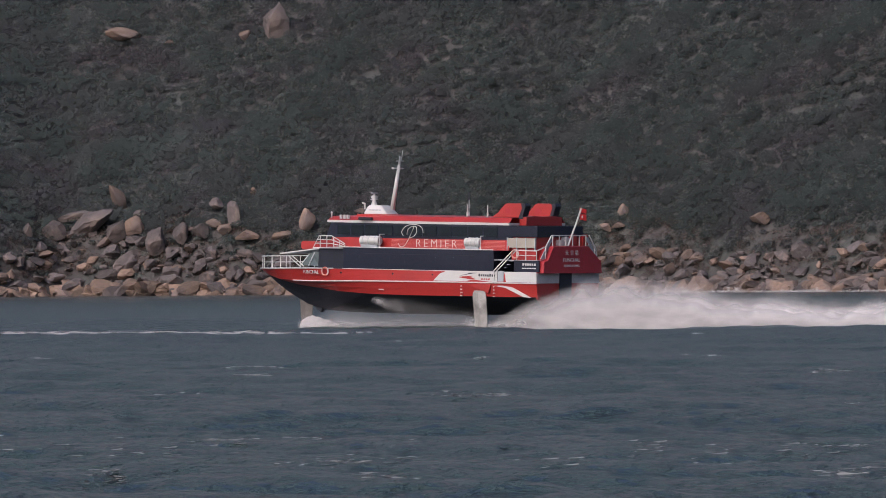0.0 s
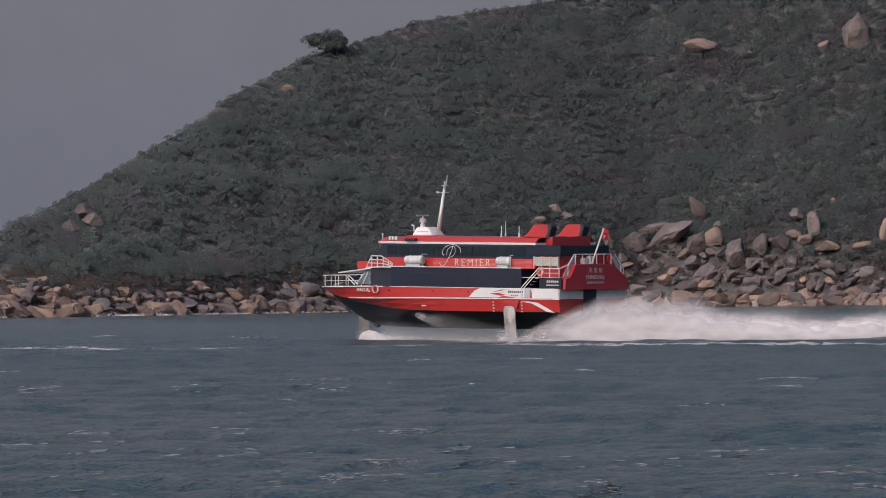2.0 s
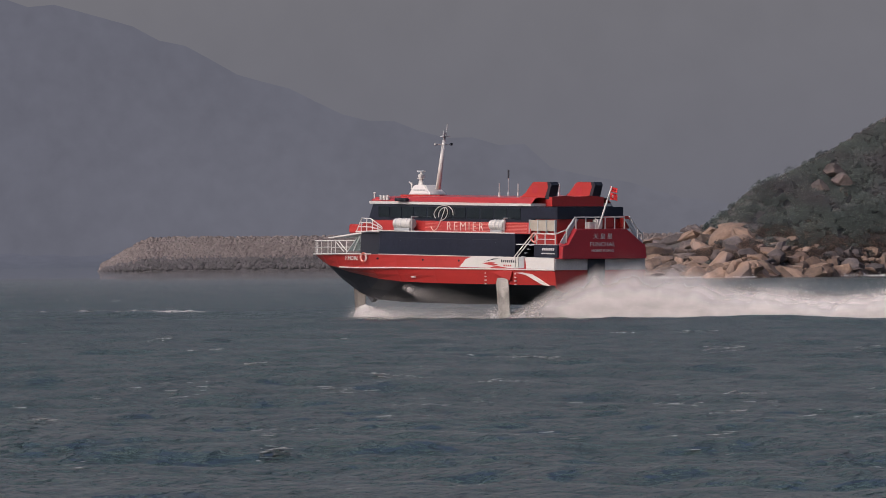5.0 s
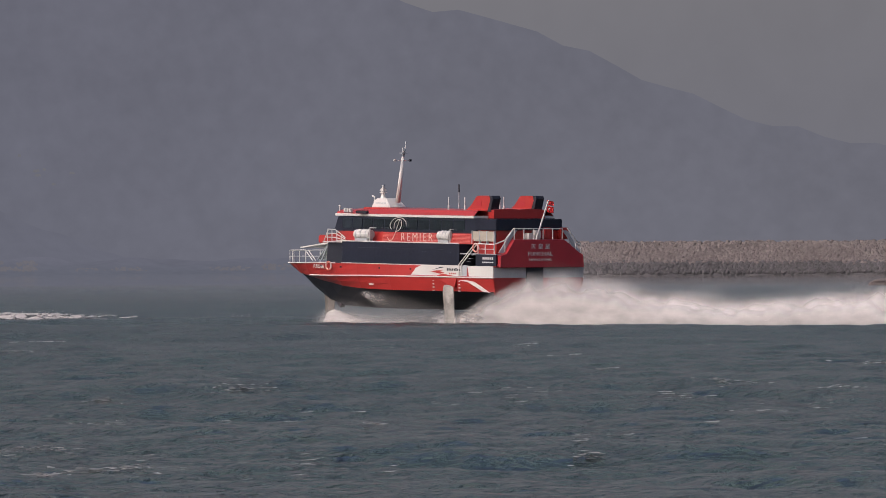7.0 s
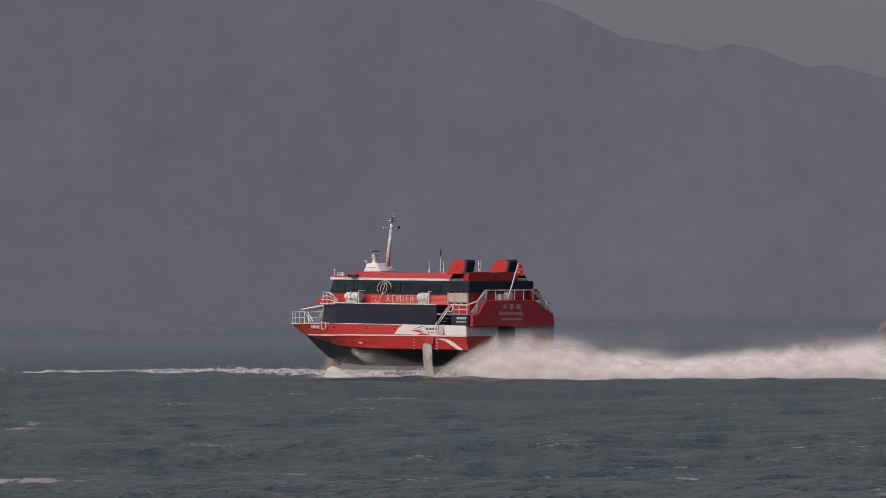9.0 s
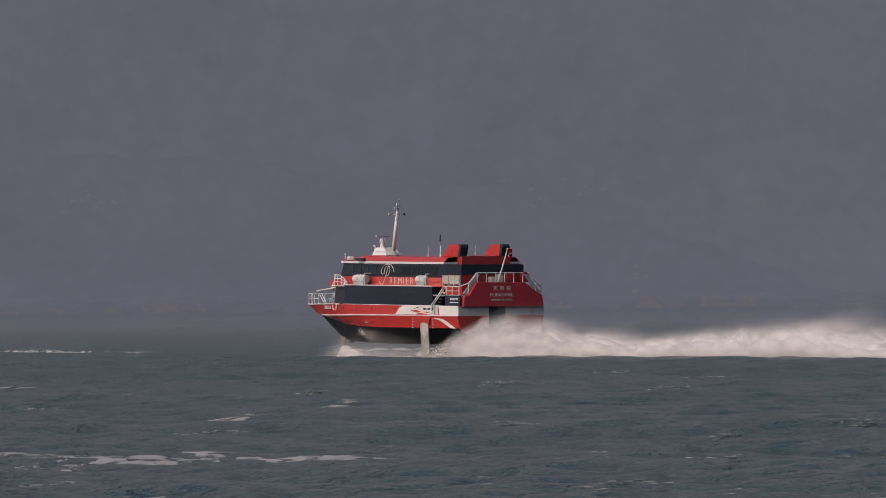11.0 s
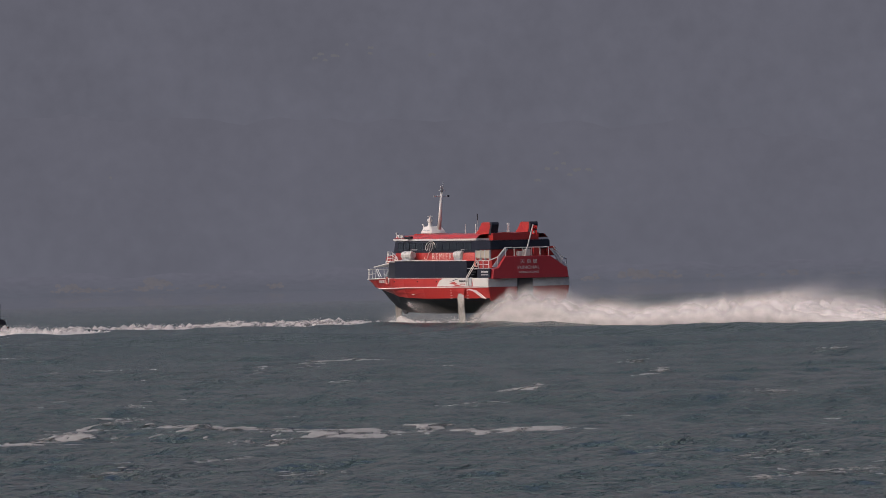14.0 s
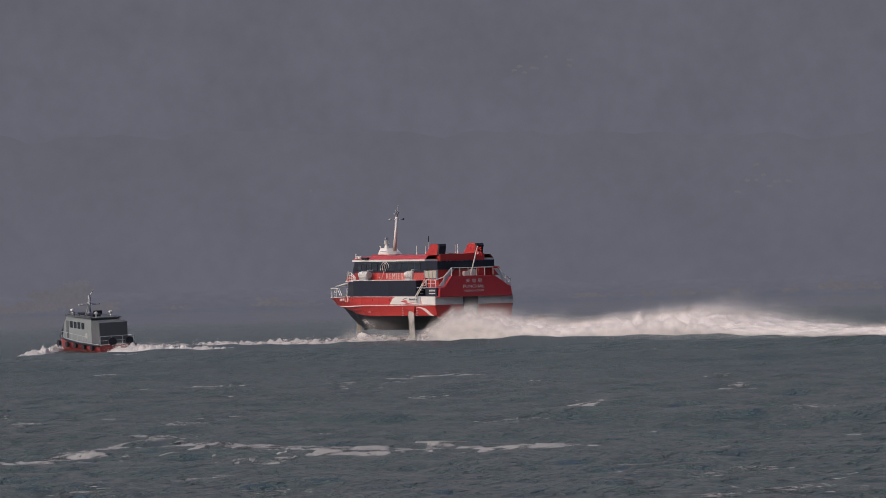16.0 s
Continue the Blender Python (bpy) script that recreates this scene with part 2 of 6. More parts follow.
LEAF = material("hill_shrub_leaves", (0.088, 0.094, 0.086), 0.8, vary=0.36, scale=0.14, fine=3, island=0.06, spec=0.1, patch=((0.088, 0.072, 0.062), 0.03, 0.55))


def let_light_through(mat, share, gaps=True):
    """Part of the light passes through the leaf."""
    n, l = mat.node_tree.nodes, mat.node_tree.links
    b = n["Principled BSDF"]
    tr, mx = n.new("ShaderNodeBsdfTranslucent"), n.new("ShaderNodeMixShader")
    mx.inputs[0].default_value = share
    l.new(b.inputs["Base Color"].links[0].from_socket, tr.inputs["Color"])
    l.new(b.outputs[0], mx.inputs[1])
    l.new(tr.outputs[0], mx.inputs[2])
    if not gaps:
        # twigs so fine that they only thin the light
        thin, sprays = n.new("ShaderNodeBsdfTransparent"), n.new("ShaderNodeMixShader")
        sprays.inputs[0].default_value = 0.55
        l.new(thin.outputs[0], sprays.inputs[1])
        l.new(mx.outputs[0], sprays.inputs[2])
        l.new(sprays.outputs[0], n["Material Output"].inputs["Surface"])
        return
    # gaps between the leaves of a spray
    tc, tx, mr, gap, whole = (n.new("ShaderNode" + k) for k in ("TexCoord", "TexNoise", "MapRange", "BsdfTransparent", "MixShader"))
    tx.inputs["Scale"].default_value, tx.inputs["Detail"].default_value = 2.2, 3
    mr.inputs["From Min"].default_value, mr.inputs["From Max"].default_value = 0.36, 0.66
    mr.inputs["To Min"].default_value, mr.inputs["To Max"].default_value = 0.35, 0.95
    l.new(tc.outputs["Object"], tx.inputs["Vector"])
    l.new(tx.outputs["Fac"], mr.inputs["Value"])
    l.new(mr.outputs[0], whole.inputs[0])
    l.new(gap.outputs[0], whole.inputs[1])
    l.new(mx.outputs[0], whole.inputs[2])
    l.new(whole.outputs[0], n["Material Output"].inputs["Surface"])


CANOPY = material("hillside_canopy_leaves", (0.076, 0.088, 0.080), 0.8, vary=0.22, scale=0.08, fine=3, island=0.05, spec=0.1, patch=((0.086, 0.080, 0.083), 0.07, 0.49))


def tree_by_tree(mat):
    """Each crown has a tone of its own, brightened towards the point, kept on its mesh."""
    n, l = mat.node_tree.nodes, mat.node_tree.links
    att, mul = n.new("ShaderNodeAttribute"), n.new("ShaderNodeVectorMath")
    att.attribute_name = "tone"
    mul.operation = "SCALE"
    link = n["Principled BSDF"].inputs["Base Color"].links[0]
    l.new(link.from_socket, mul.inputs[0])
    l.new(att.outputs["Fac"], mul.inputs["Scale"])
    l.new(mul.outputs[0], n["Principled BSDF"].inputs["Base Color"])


tree_by_tree(CANOPY)
let_light_through(CANOPY, 0.5, gaps=False)
let_light_through(LEAF, 0.4)
DRYLEAF = material("dry_scrub_leaves", (0.112, 0.080, 0.064), 0.85, vary=0.3, scale=0.2, fine=6, island=0.2, spec=0.1)
let_light_through(DRYLEAF, 0.5)
BARK = material("bark", (0.06, 0.045, 0.035), 0.9, vary=0.3)
FLAG = material("red_flag_cloth", (0.55, 0.02, 0.02), 0.8, vary=0.15)
RING = material("life_ring_orange", (0.46, 0.10, 0.06), 0.6, vary=0.3, scale=1.5, patch=((0.52, 0.49, 0.46), 1.3, 0.40))
CREAM = material("pale_cream_paint", (0.58, 0.50, 0.44), 0.5, vary=0.08)
LOUVRE = material("beige_louvre_paint", (0.30, 0.265, 0.215), 0.6, vary=0.12, scale=1.2)
HULLGREY = material("launch_grey_paint", (0.155, 0.175, 0.178), 0.5, vary=0.12, scale=0.8)
DUSK = material("dark_grey_canvas", (0.060, 0.066, 0.072), 0.8, vary=0.2, scale=0.9)
DULLRED = material("dull_red_hull", (0.21, 0.032, 0.03), 0.6, vary=0.25, scale=0.8)
PALEGLASS = material("grey_green_glass", (0.10, 0.12, 0.115), 0.12, vary=0.25, scale=0.9, spec=0.7)


# ---- building blocks ----
def polar(r, turn, z=0.0):
    """A place r metres off, turn degrees to the left of +y."""
    return Vector((-r * math.sin(radians(turn)), r * math.cos(radians(turn)), z))


def grid_mesh(name, verts, rows, cols, mat, smooth=True):
    """A sheet from rows x cols places."""
    idx = np.arange(rows * cols).reshape(rows, cols)
    quads = np.stack([idx[:-1, :-1], idx[:-1, 1:], idx[1:, 1:], idx[1:, :-1]], -1).reshape(-1, 4)
    me = bpy.data.meshes.new(name)
    me.from_pydata(verts.reshape(-1, 3).tolist(), [], quads.tolist())
    if smooth:
        me.shade_smooth()
    me.materials.append(mat)
    return new(name, me)


def soup(name, verts, faces, mats, parent=None, label="", index=None, smooth=False):
    """One mesh from arrays of places and faces."""
    me = bpy.data.meshes.new(name)
    nf, k = faces.shape
    me.vertices.add(len(verts))
    me.vertices.foreach_set("co", np.asarray(verts, np.float32).ravel())
    me.loops.add(nf * k)
    me.loops.foreach_set("vertex_index", np.asarray(faces, np.int32).ravel())
    me.polygons.add(nf)
    me.polygons.foreach_set("loop_start", np.arange(0, nf * k, k, dtype=np.int32))
    if index is not None:
        me.polygons.foreach_set("material_index", np.asarray(index, np.int32))
    me.update(calc_edges=True)
    for m in mats:
        me.materials.append(m)
    if smooth:
        me.shade_smooth()
    else:
        me.shade_flat()
    ob = new(name, me)
    ob.parent = parent
    if label:
        tagged(ob, label)
    return ob


def waves(x, y):
    """Height of the sea: a low swell and shorter chop."""
    z = np.zeros_like(x)
    rng = np.random.RandomState(4)
    for length, height, way, spread in ((46, 0.32, 118, 12), (27, 0.20, 96, 25), (17, 0.085, 128, 30), (9.5, 0.065, 110, 40), (6.0, 0.06, 90, 50), (4.1, 0.045, 120, 60), (2.7, 0.032, 100, 70)):
        for _ in range(4):
            a = radians(way + rng.uniform(-spread, spread))
            k = 2 * math.pi / (length * rng.uniform(0.8, 1.25))
            ph = k * (x * math.cos(a) + y * math.sin(a)) + rng.uniform(0, 6.28)
            z += height * 0.5 * (np.sin(ph) + 0.25 * np.cos(2 * ph))
    # wind wavelets: short, peaked, in all directions; the inshore water carries the shortest
    off = np.hypot(x, y)
    for length, height, reach in ((2.0, 0.030, 620), (1.3, 0.023, 420), (0.85, 0.015, 280)):
        near = np.clip((reach - off) / (0.5 * reach), 0, 1)
        patch = 0.65 + 0.35 * np.sin(0.11 * x + 0.05 * y + length * 9) * np.sin(0.03 * x - 0.09 * y)
        for _ in range(6):
            a = radians(rng.uniform(40, 190))
            k = 2 * math.pi / (length * rng.uniform(0.75, 1.3))
            ph = k * (x * math.cos(a) + y * math.sin(a)) + rng.uniform(0, 6.28)
            z += near * patch * height * 0.5 * (np.sin(ph) + 0.3 * np.cos(2 * ph))
    return z


# ---- sea ----
turns = np.concatenate([np.arange(-180, 22, 8.0), np.arange(22, 30.4, 0.6), np.arange(30.4, 65.2, 0.075), np.arange(65.2, 68, 0.4), np.arange(68, 181, 8.0)])
radii = np.concatenate([[0.01, 20, 60, 90], np.arange(106, 200, 0.22), np.arange(200, 330, 0.5), np.arange(330, 520, 1.2), 520 * 1.0125 ** np.arange(0, 183)])
rr, tt = np.meshgrid(radii, np.radians(turns), indexing="ij")
sx, sy = -rr * np.sin(tt), rr * np.cos(tt)
fade = np.clip(1.6 - rr / 800, 0.02, 1)
sea = grid_mesh("sea", np.stack([sx, sy, waves(sx, sy) * fade], -1), len(radii), len(turns), water_material())
tagged(sea, "grey-green choppy sea with low swell", "sea", kind="structure")


# ---- distance ----
def ring(name, r, a0, a1, heights, mat, label, wobble=0.0, seed=1, foot=-4.0):
    """A far wall of land or sky: heights are (turn, metres) along it."""
    ts = np.linspace(a0, a1, 420)
    hs = np.interp(ts, [h[0] for h in heights], [h[1] for h in heights])
    rows = []
    for k in range(13):
        v = k / 12
        rows.append([polar(r + 60 * v, t, foot + (h - foot) * v + wobble * v * noise.fractal(Vector((t * 2.2, v * 2, seed)), 1, 2, 4)) for t, h in zip(ts, hs)])
    ob = grid_mesh(name, np.array(rows), 13, len(ts), mat)
    return tagged(ob, label, "backdrop", kind="structure")


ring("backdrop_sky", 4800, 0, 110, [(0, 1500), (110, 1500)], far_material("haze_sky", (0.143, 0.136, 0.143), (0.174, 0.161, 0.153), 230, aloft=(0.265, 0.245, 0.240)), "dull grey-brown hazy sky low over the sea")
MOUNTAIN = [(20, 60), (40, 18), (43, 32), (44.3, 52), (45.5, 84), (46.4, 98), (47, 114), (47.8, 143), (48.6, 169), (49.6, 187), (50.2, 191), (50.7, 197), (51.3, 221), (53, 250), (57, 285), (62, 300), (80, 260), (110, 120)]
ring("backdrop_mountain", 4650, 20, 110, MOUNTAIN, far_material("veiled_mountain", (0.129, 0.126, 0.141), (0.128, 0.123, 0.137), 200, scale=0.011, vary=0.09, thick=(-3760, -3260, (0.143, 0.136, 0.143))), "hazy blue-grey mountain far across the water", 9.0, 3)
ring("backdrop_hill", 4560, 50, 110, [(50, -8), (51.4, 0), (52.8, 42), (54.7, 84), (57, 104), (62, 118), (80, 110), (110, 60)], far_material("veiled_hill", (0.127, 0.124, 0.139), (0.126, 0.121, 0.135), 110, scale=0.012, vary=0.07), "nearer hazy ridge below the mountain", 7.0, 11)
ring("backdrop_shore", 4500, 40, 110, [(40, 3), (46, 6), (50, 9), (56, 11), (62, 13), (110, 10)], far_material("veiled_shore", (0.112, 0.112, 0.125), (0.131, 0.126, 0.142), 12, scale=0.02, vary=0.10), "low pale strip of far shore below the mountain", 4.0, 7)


# ---- headland ----
RIDGE = [(26, 640), (33, 640), (36, 610), (38, 548), (38.82, 508), (39.24, 498), (39.84, 478), (40.31, 443), (40.75, 416), (41.31, 352), (41.77, 281), (42.05, 251), (42.56, 185), (42.94, 143), (43.31, 106), (43.45, 76), (43.68, 44), (43.9, 30), (44.3, 14), (44.7, 4), (45.0, -8)]
SHORE = [(26, 1300), (31, 1270), (34.3, 1350), (38, 1410), (41, 1360), (43.3, 1295), (45, 1330)]
LENS_PX = 12300.0


def shore_r(turn):
    return float(np.interp(turn, [s[0] for s in SHORE], [s[1] for s in SHORE]))


def ridge_z(turn):
    return max(0.0, float(np.interp(turn, [s[0] for s in RIDGE], [s[1] for s in RIDGE])) / LENS_PX * (shore_r(turn) + 120) + 4.3)


def land(turn, v):
    """A place on the headland: v is 0 at the water's edge and 1 on the ridge."""
    top = ridge_z(turn)
    depth = 40 + 95 * min(1.0, top / 60)
    s = v if v <= 1 else 1.0
    z = top * (0.10 * min(1, s * 12) + 0.90 * (s ** 1.08)) if v <= 1 else top * (1 - 0.9 * (v - 1))
    r = shore_r(turn) + depth * v
    p = polar(r, turn, 0)
    bump = noise.fractal(Vector((p.x * 0.02, p.y * 0.02, 3)), 1, 2, 4) * 5.0 * min(1, top / 40) * (4 * s * (1 - s))
    p.z = -1.5 + z + bump + (1.5 if v > 0.02 else 0)
    return p


ht = np.arange(26, 45.05, 0.05)
hv = np.concatenate([np.linspace(0, 1, 50), [1.1, 1.4, 1.8]])
headland = grid_mesh("headland_ground", np.array([[land(t, v) for t in ht] for v in hv]), len(hv), len(ht), EARTH)
tagged(headland, "steep dark hillside of a rocky headland", "hill", kind="structure")


# ---- headland: shrubs, boulders, tree ----
def lerp(table, t):
    return float(np.interp(t, [s[0] for s in table], [s[1] for s in table]))


def hill_place(turn, rise):
    """The place on the slope that stands rise units above the eye's level, in units of 1/12300 of the distance."""
    best = None
    for k in range(0, 201):
        p = land(turn, k / 200)
        e = abs((p.z - 4.3) / p.xy.length * LENS_PX - rise)
        if best is None or e < best[0]:
            best = (e, p)
    return best[1]


def leaf_cloud(rng, centres, radii, count, size, flat=0.8, lean=(0, 0, 0), jitter=0.22, shell=0.8):
    """Leaf sprays on the shells of many crowns: one bent quad each."""
    n = len(centres) * count
    c = np.repeat(centres, count, 0)
    r = np.repeat(radii, count)[:, None]
    d = rng.normal(size=(n, 3))
    d[:, 2] = np.abs(d[:, 2]) * 1.1 - 0.25
    d /= np.linalg.norm(d, axis=1)[:, None]
    p = c + d * r * rng.uniform(0.7, 1.1, (n, 1)) * np.array([1, 1, flat])
    nrm = d * shell + np.array(lean) + rng.normal(size=(n, 3)) * jitter
    nrm /= np.linalg.norm(nrm, axis=1)[:, None]
    u = np.cross(nrm, rng.normal(size=(n, 3)))
    u /= np.linalg.norm(u, axis=1)[:, None]
    v = np.cross(nrm, u)
    s = (np.repeat(size, count) if np.ndim(size) else np.full(n, size))[:, None] * rng.uniform(0.6, 1.3, (n, 1))
    leaf = np.stack([p - u * s - v * s * 0.7, p + u * s - v * s * 0.5, p + u * s * 0.1 + v * s], 1)
    return leaf.reshape(-1, 3), np.arange(n * 3).reshape(-1, 3)


ROCK_BAND = [(26, 8), (31, 9), (32.5, 7), (33.5, 9), (34.6, 5.5), (36.0, 5), (36.4, 8), (36.9, 10), (37.3, 12), (37.9, 13), (38.2, 10), (38.6, 6.5), (39.2, 8), (39.6, 12), (40.2, 6), (41, 5), (42.6, 5), (43.2, 7.5), (43.6, 10), (44.0, 8), (44.4, 5), (44.8, 2.2), (45, 1)]
rng = np.random.RandomState(11)
centres, sizes, tones = [], [], []
for t0 in np.arange(30.2, 43.85, 0.066):
    for v0 in np.arange(0.0, 1.0, 0.0125):
        t, v = t0 + rng.uniform(-0.04, 0.04), float(np.clip(v0 + rng.uniform(-0.008, 0.008), 0, 0.995))
        p = land(t, v)
        over = p.z - lerp(ROCK_BAND, t) * (0.75 + 0.5 * noise.noise(Vector((t * 6, 0, 5))))
        if (over < 0 and rng.rand() > 0.2) or rng.rand() > max(0.3, min(1.0, ridge_z(t) / 55)):
            continue
        # stands of taller trees among low scrub
        stand = noise.noise(Vector((t * 2.2, v * 5.0, 2)))
        s = rng.uniform(0.8, 1.6) * (1.4 if stand + rng.normal() * 0.2 > 0.15 else 1.0) * (0.6 if over < 3 else 1.0) * (0.7 if v > 0.93 or t > 43.2 else 1.0)
        centres.append((p.x, p.y, p.z + s * (0.4 if v < 0.9 else 0.1)))
        sizes.append(s)
        # tone rises towards the point: haze and sun there put into the leaf colour
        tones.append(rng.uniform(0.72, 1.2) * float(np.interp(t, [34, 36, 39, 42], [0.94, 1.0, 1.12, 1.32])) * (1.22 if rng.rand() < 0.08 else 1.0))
centres, sizes, tones = np.array(centres), np.array(sizes), np.array(tones)
LEAVES = 64
v, f = leaf_cloud(rng, centres, sizes, LEAVES, sizes ** 0.5 * 0.27, 0.85, lean=tuple(sun_dir * 0.8), jitter=0.14, shell=0.4)
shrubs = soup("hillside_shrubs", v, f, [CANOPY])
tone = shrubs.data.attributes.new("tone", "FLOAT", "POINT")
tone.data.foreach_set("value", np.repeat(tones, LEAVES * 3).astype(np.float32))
dry_c, dry_s = [], []
while len(dry_c) < 4200:
    t = rng.uniform(30.2, 44.3)
    base = lerp(ROCK_BAND, t)
    v = rng.uniform(0.02, 0.45)
    p = land(t, v)
    if not -0.7 * base < p.z - base < 5 + 5 * noise.noise(Vector((t * 3, v * 4, 9))):
        continue
    dry_c.append((p.x, p.y, p.z + 0.3))
    dry_s.append(rng.uniform(0.5, 1.2))
v, f = leaf_cloud(rng, np.array(dry_c), np.array(dry_s), 50, np.array(dry_s) * 0.17, 0.8, lean=tuple(polar(-0.4, 38, 0.45)))
dry_scrub = soup("dry_scrub", v, f, [DRYLEAF])
tagged(dry_scrub, "brown dry scrub above the shore boulders", "shrubs", kind="stuff")
tagged(shrubs, "dense dark green scrub and low trees over the hillside", "shrubs", kind="stuff")


def boulder_mesh(seed, size=(1, 1, 0.8), fine=3, mat=None):
    """A worn granite block: a ball cut by random planes."""
    r = random.Random(seed)
    bm = bmesh.new()
    bmesh.ops.create_icosphere(bm, subdivisions=fine, radius=1)
    cuts = []
    for _ in range(11):
        d = Vector((r.uniform(-1, 1), r.uniform(-1, 1), r.uniform(-1, 1))).normalized()
        cuts.append((d, r.uniform(0.42, 0.8)))
    for vert in bm.verts:
        for d, k in cuts:
            over = vert.co.dot(d) - k
            if over > 0:
                vert.co -= d * over * 0.96
        vert.co += vert.normal * (0.06 * noise.noise(vert.co * 1.6 + Vector((seed, 0, 0))) + 0.085 * noise.noise(vert.co * 4.5 + Vector((0, seed, 0))))
        vert.co = Vector((vert.co.x * size[0], vert.co.y * size[1], vert.co.z * size[2]))
    me = bpy.data.meshes.new("boulder")
    bm.to_mesh(me)
    bm.free()
    me.shade_flat()
    me.materials.append(mat or ROCK)
    return me


def boulder_set(fine, mat):
    return [boulder_mesh(k, (1, random.Random(k).uniform(0.7, 1.0), random.Random(k + 50).uniform(0.55, 0.95)), fine, mat) for k in range(14)]


BOULDERS, DARK_BOULDERS = boulder_set(3, ROCK), boulder_set(3, DARKROCK)
rocky_shore = tagged(new("rocky_shore"), "brown granite boulders heaped along the water's edge", "rocky shore", kind="structure")
rest_v, rest_f, rest_m, count = [], [], [], 0
rng = np.random.RandomState(21)
ico = [(np.array([tuple(x.co) for x in m.vertices]), np.array([tuple(p.vertices) for p in m.polygons])) for m in boulder_set(2, ROCK)]
named = 0
for k in range(2500):
    t = rng.uniform(30.3, 44.85)
    band = lerp(ROCK_BAND, t)
    low = rng.rand() < 0.5
    z = rng.uniform(-0.6, 1.6) if low else rng.uniform(0, 1) ** 1.1 * band
    s = rng.uniform(0.5, 1.7) if rng.rand() < 0.74 else rng.uniform(1.7, 3.4 if z < 2 or 36.9 < t < 38.1 else 2.4)
    if low and rng.rand() < 0.16:
        s, z = rng.uniform(2.4, 4.4), rng.uniform(-0.8, 0.4)
    if 43.0 < t < 44.6 and rng.rand() < 0.45:
        s = rng.uniform(1.8, 3.8)
    lo, hi = 0.0, 1.0
    for _ in range(14):
        mid = (lo + hi) / 2
        lo, hi = (mid, hi) if land(t, mid).z < z else (lo, mid)
    p = land(t, lo)
    p = polar(p.xy.length - rng.uniform(0, 3 if low else 1), t, z + s * 0.1)
    rot = Euler((rng.uniform(-0.5, 0.5), rng.uniform(-0.5, 0.5), rng.uniform(0, 6.28)))
    m = Matrix.LocRotScale(p, rot, (s * rng.uniform(0.95, 1.6), s, s * rng.uniform(0.6, 0.95)))
    i = int(rng.randint(14))
    # the upper blocks are dark with lichen, most of all in the heap
    dark = t > 44.5 or rng.rand() < (0.12 if z < 1.8 else 0.85 if 36.0 < t < 38.4 else 0.45)
    if named < 290 and (36.3 < t < 38.6 or 42.8 < t) and s > 1.15:
        ob = new("boulder", (DARK_BOULDERS if dark else BOULDERS)[i])
        ob.parent = rocky_shore
        ob.matrix_basis = m
        named += 1
    else:
        mv, mf = ico[i]
        mm = np.array(m)
        rest_v.append(mv @ mm[:3, :3].T + mm[:3, 3])
        rest_f.append(mf + count)
        rest_m.append(np.full(len(mf), int(dark)))
        count += len(mv)
rest = soup("smaller_boulders", np.concatenate(rest_v), np.concatenate(rest_f), [ROCKPILE, DARKPILE], rocky_shore, index=np.concatenate(rest_m))
tagged(rest, kind="stuff")


def lone_rock(turn, rise, wide, high, seed, label, sink=0.25, lean=0.0, dark=False):
    """A bare rock that stands out of the scrub; wide and high in metres; lean: degrees by which it tips to its left."""
    p = hill_place(turn, rise)
    ob = new("hillside_rock", (DARK_BOULDERS if dark else BOULDERS)[seed])
    tip = Matrix.Rotation(radians(lean), 4, polar(1, turn))
    ob.matrix_world = Matrix.Translation(p + Vector((0, 0, high * (0.5 - sink))) - polar(2.0, turn)) @ tip @ Matrix.LocRotScale(None, Euler((0, 0, radians(turn) + 0.25 * (seed % 3 - 1))), (wide * 0.62, wide * 0.55, high * 0.78))
    return tagged(ob, label, "rock", "rocks on the hillside")


lone_rock(36.24, 424, 6.2, 7.2, 12, "tall grey granite rock standing out of hillside scrub", 0.2, -14, True)
lone_rock(37.44, 418, 8.2, 3.6, 5, "broad pale granite slab bare among hillside scrub", 0.25, 4)
lone_rock(36.48, 414, 2.6, 2.2, 8, "small pale granite rock beside a taller one", 0.1)
lone_rock(37.10, 408, 1.8, 1.2, 9, "small flat granite rock in hillside scrub", 0.1)
lone_rock(36.42, 136, 1.0, 1.6, 2, "small pale rock in scrub above the shore", 0.1)
lone_rock(42.61, 128, 4.4, 4.0, 7, "weathered grey granite outcrop in scrub near the point", 0.0, 5, True)
lone_rock(42.53, 112, 5.0, 4.0, 1, "weathered grey granite outcrop in scrub near the point", 0.0, -8, True)
lone_rock(42.70, 104, 3.4, 3.2, 10, "weathered grey granite outcrop in scrub near the point", 0.0, 0, True)
lone_rock(40.90, 352, 3.4, 1.6, 4, "pale rock on the ridge line", 0.1)
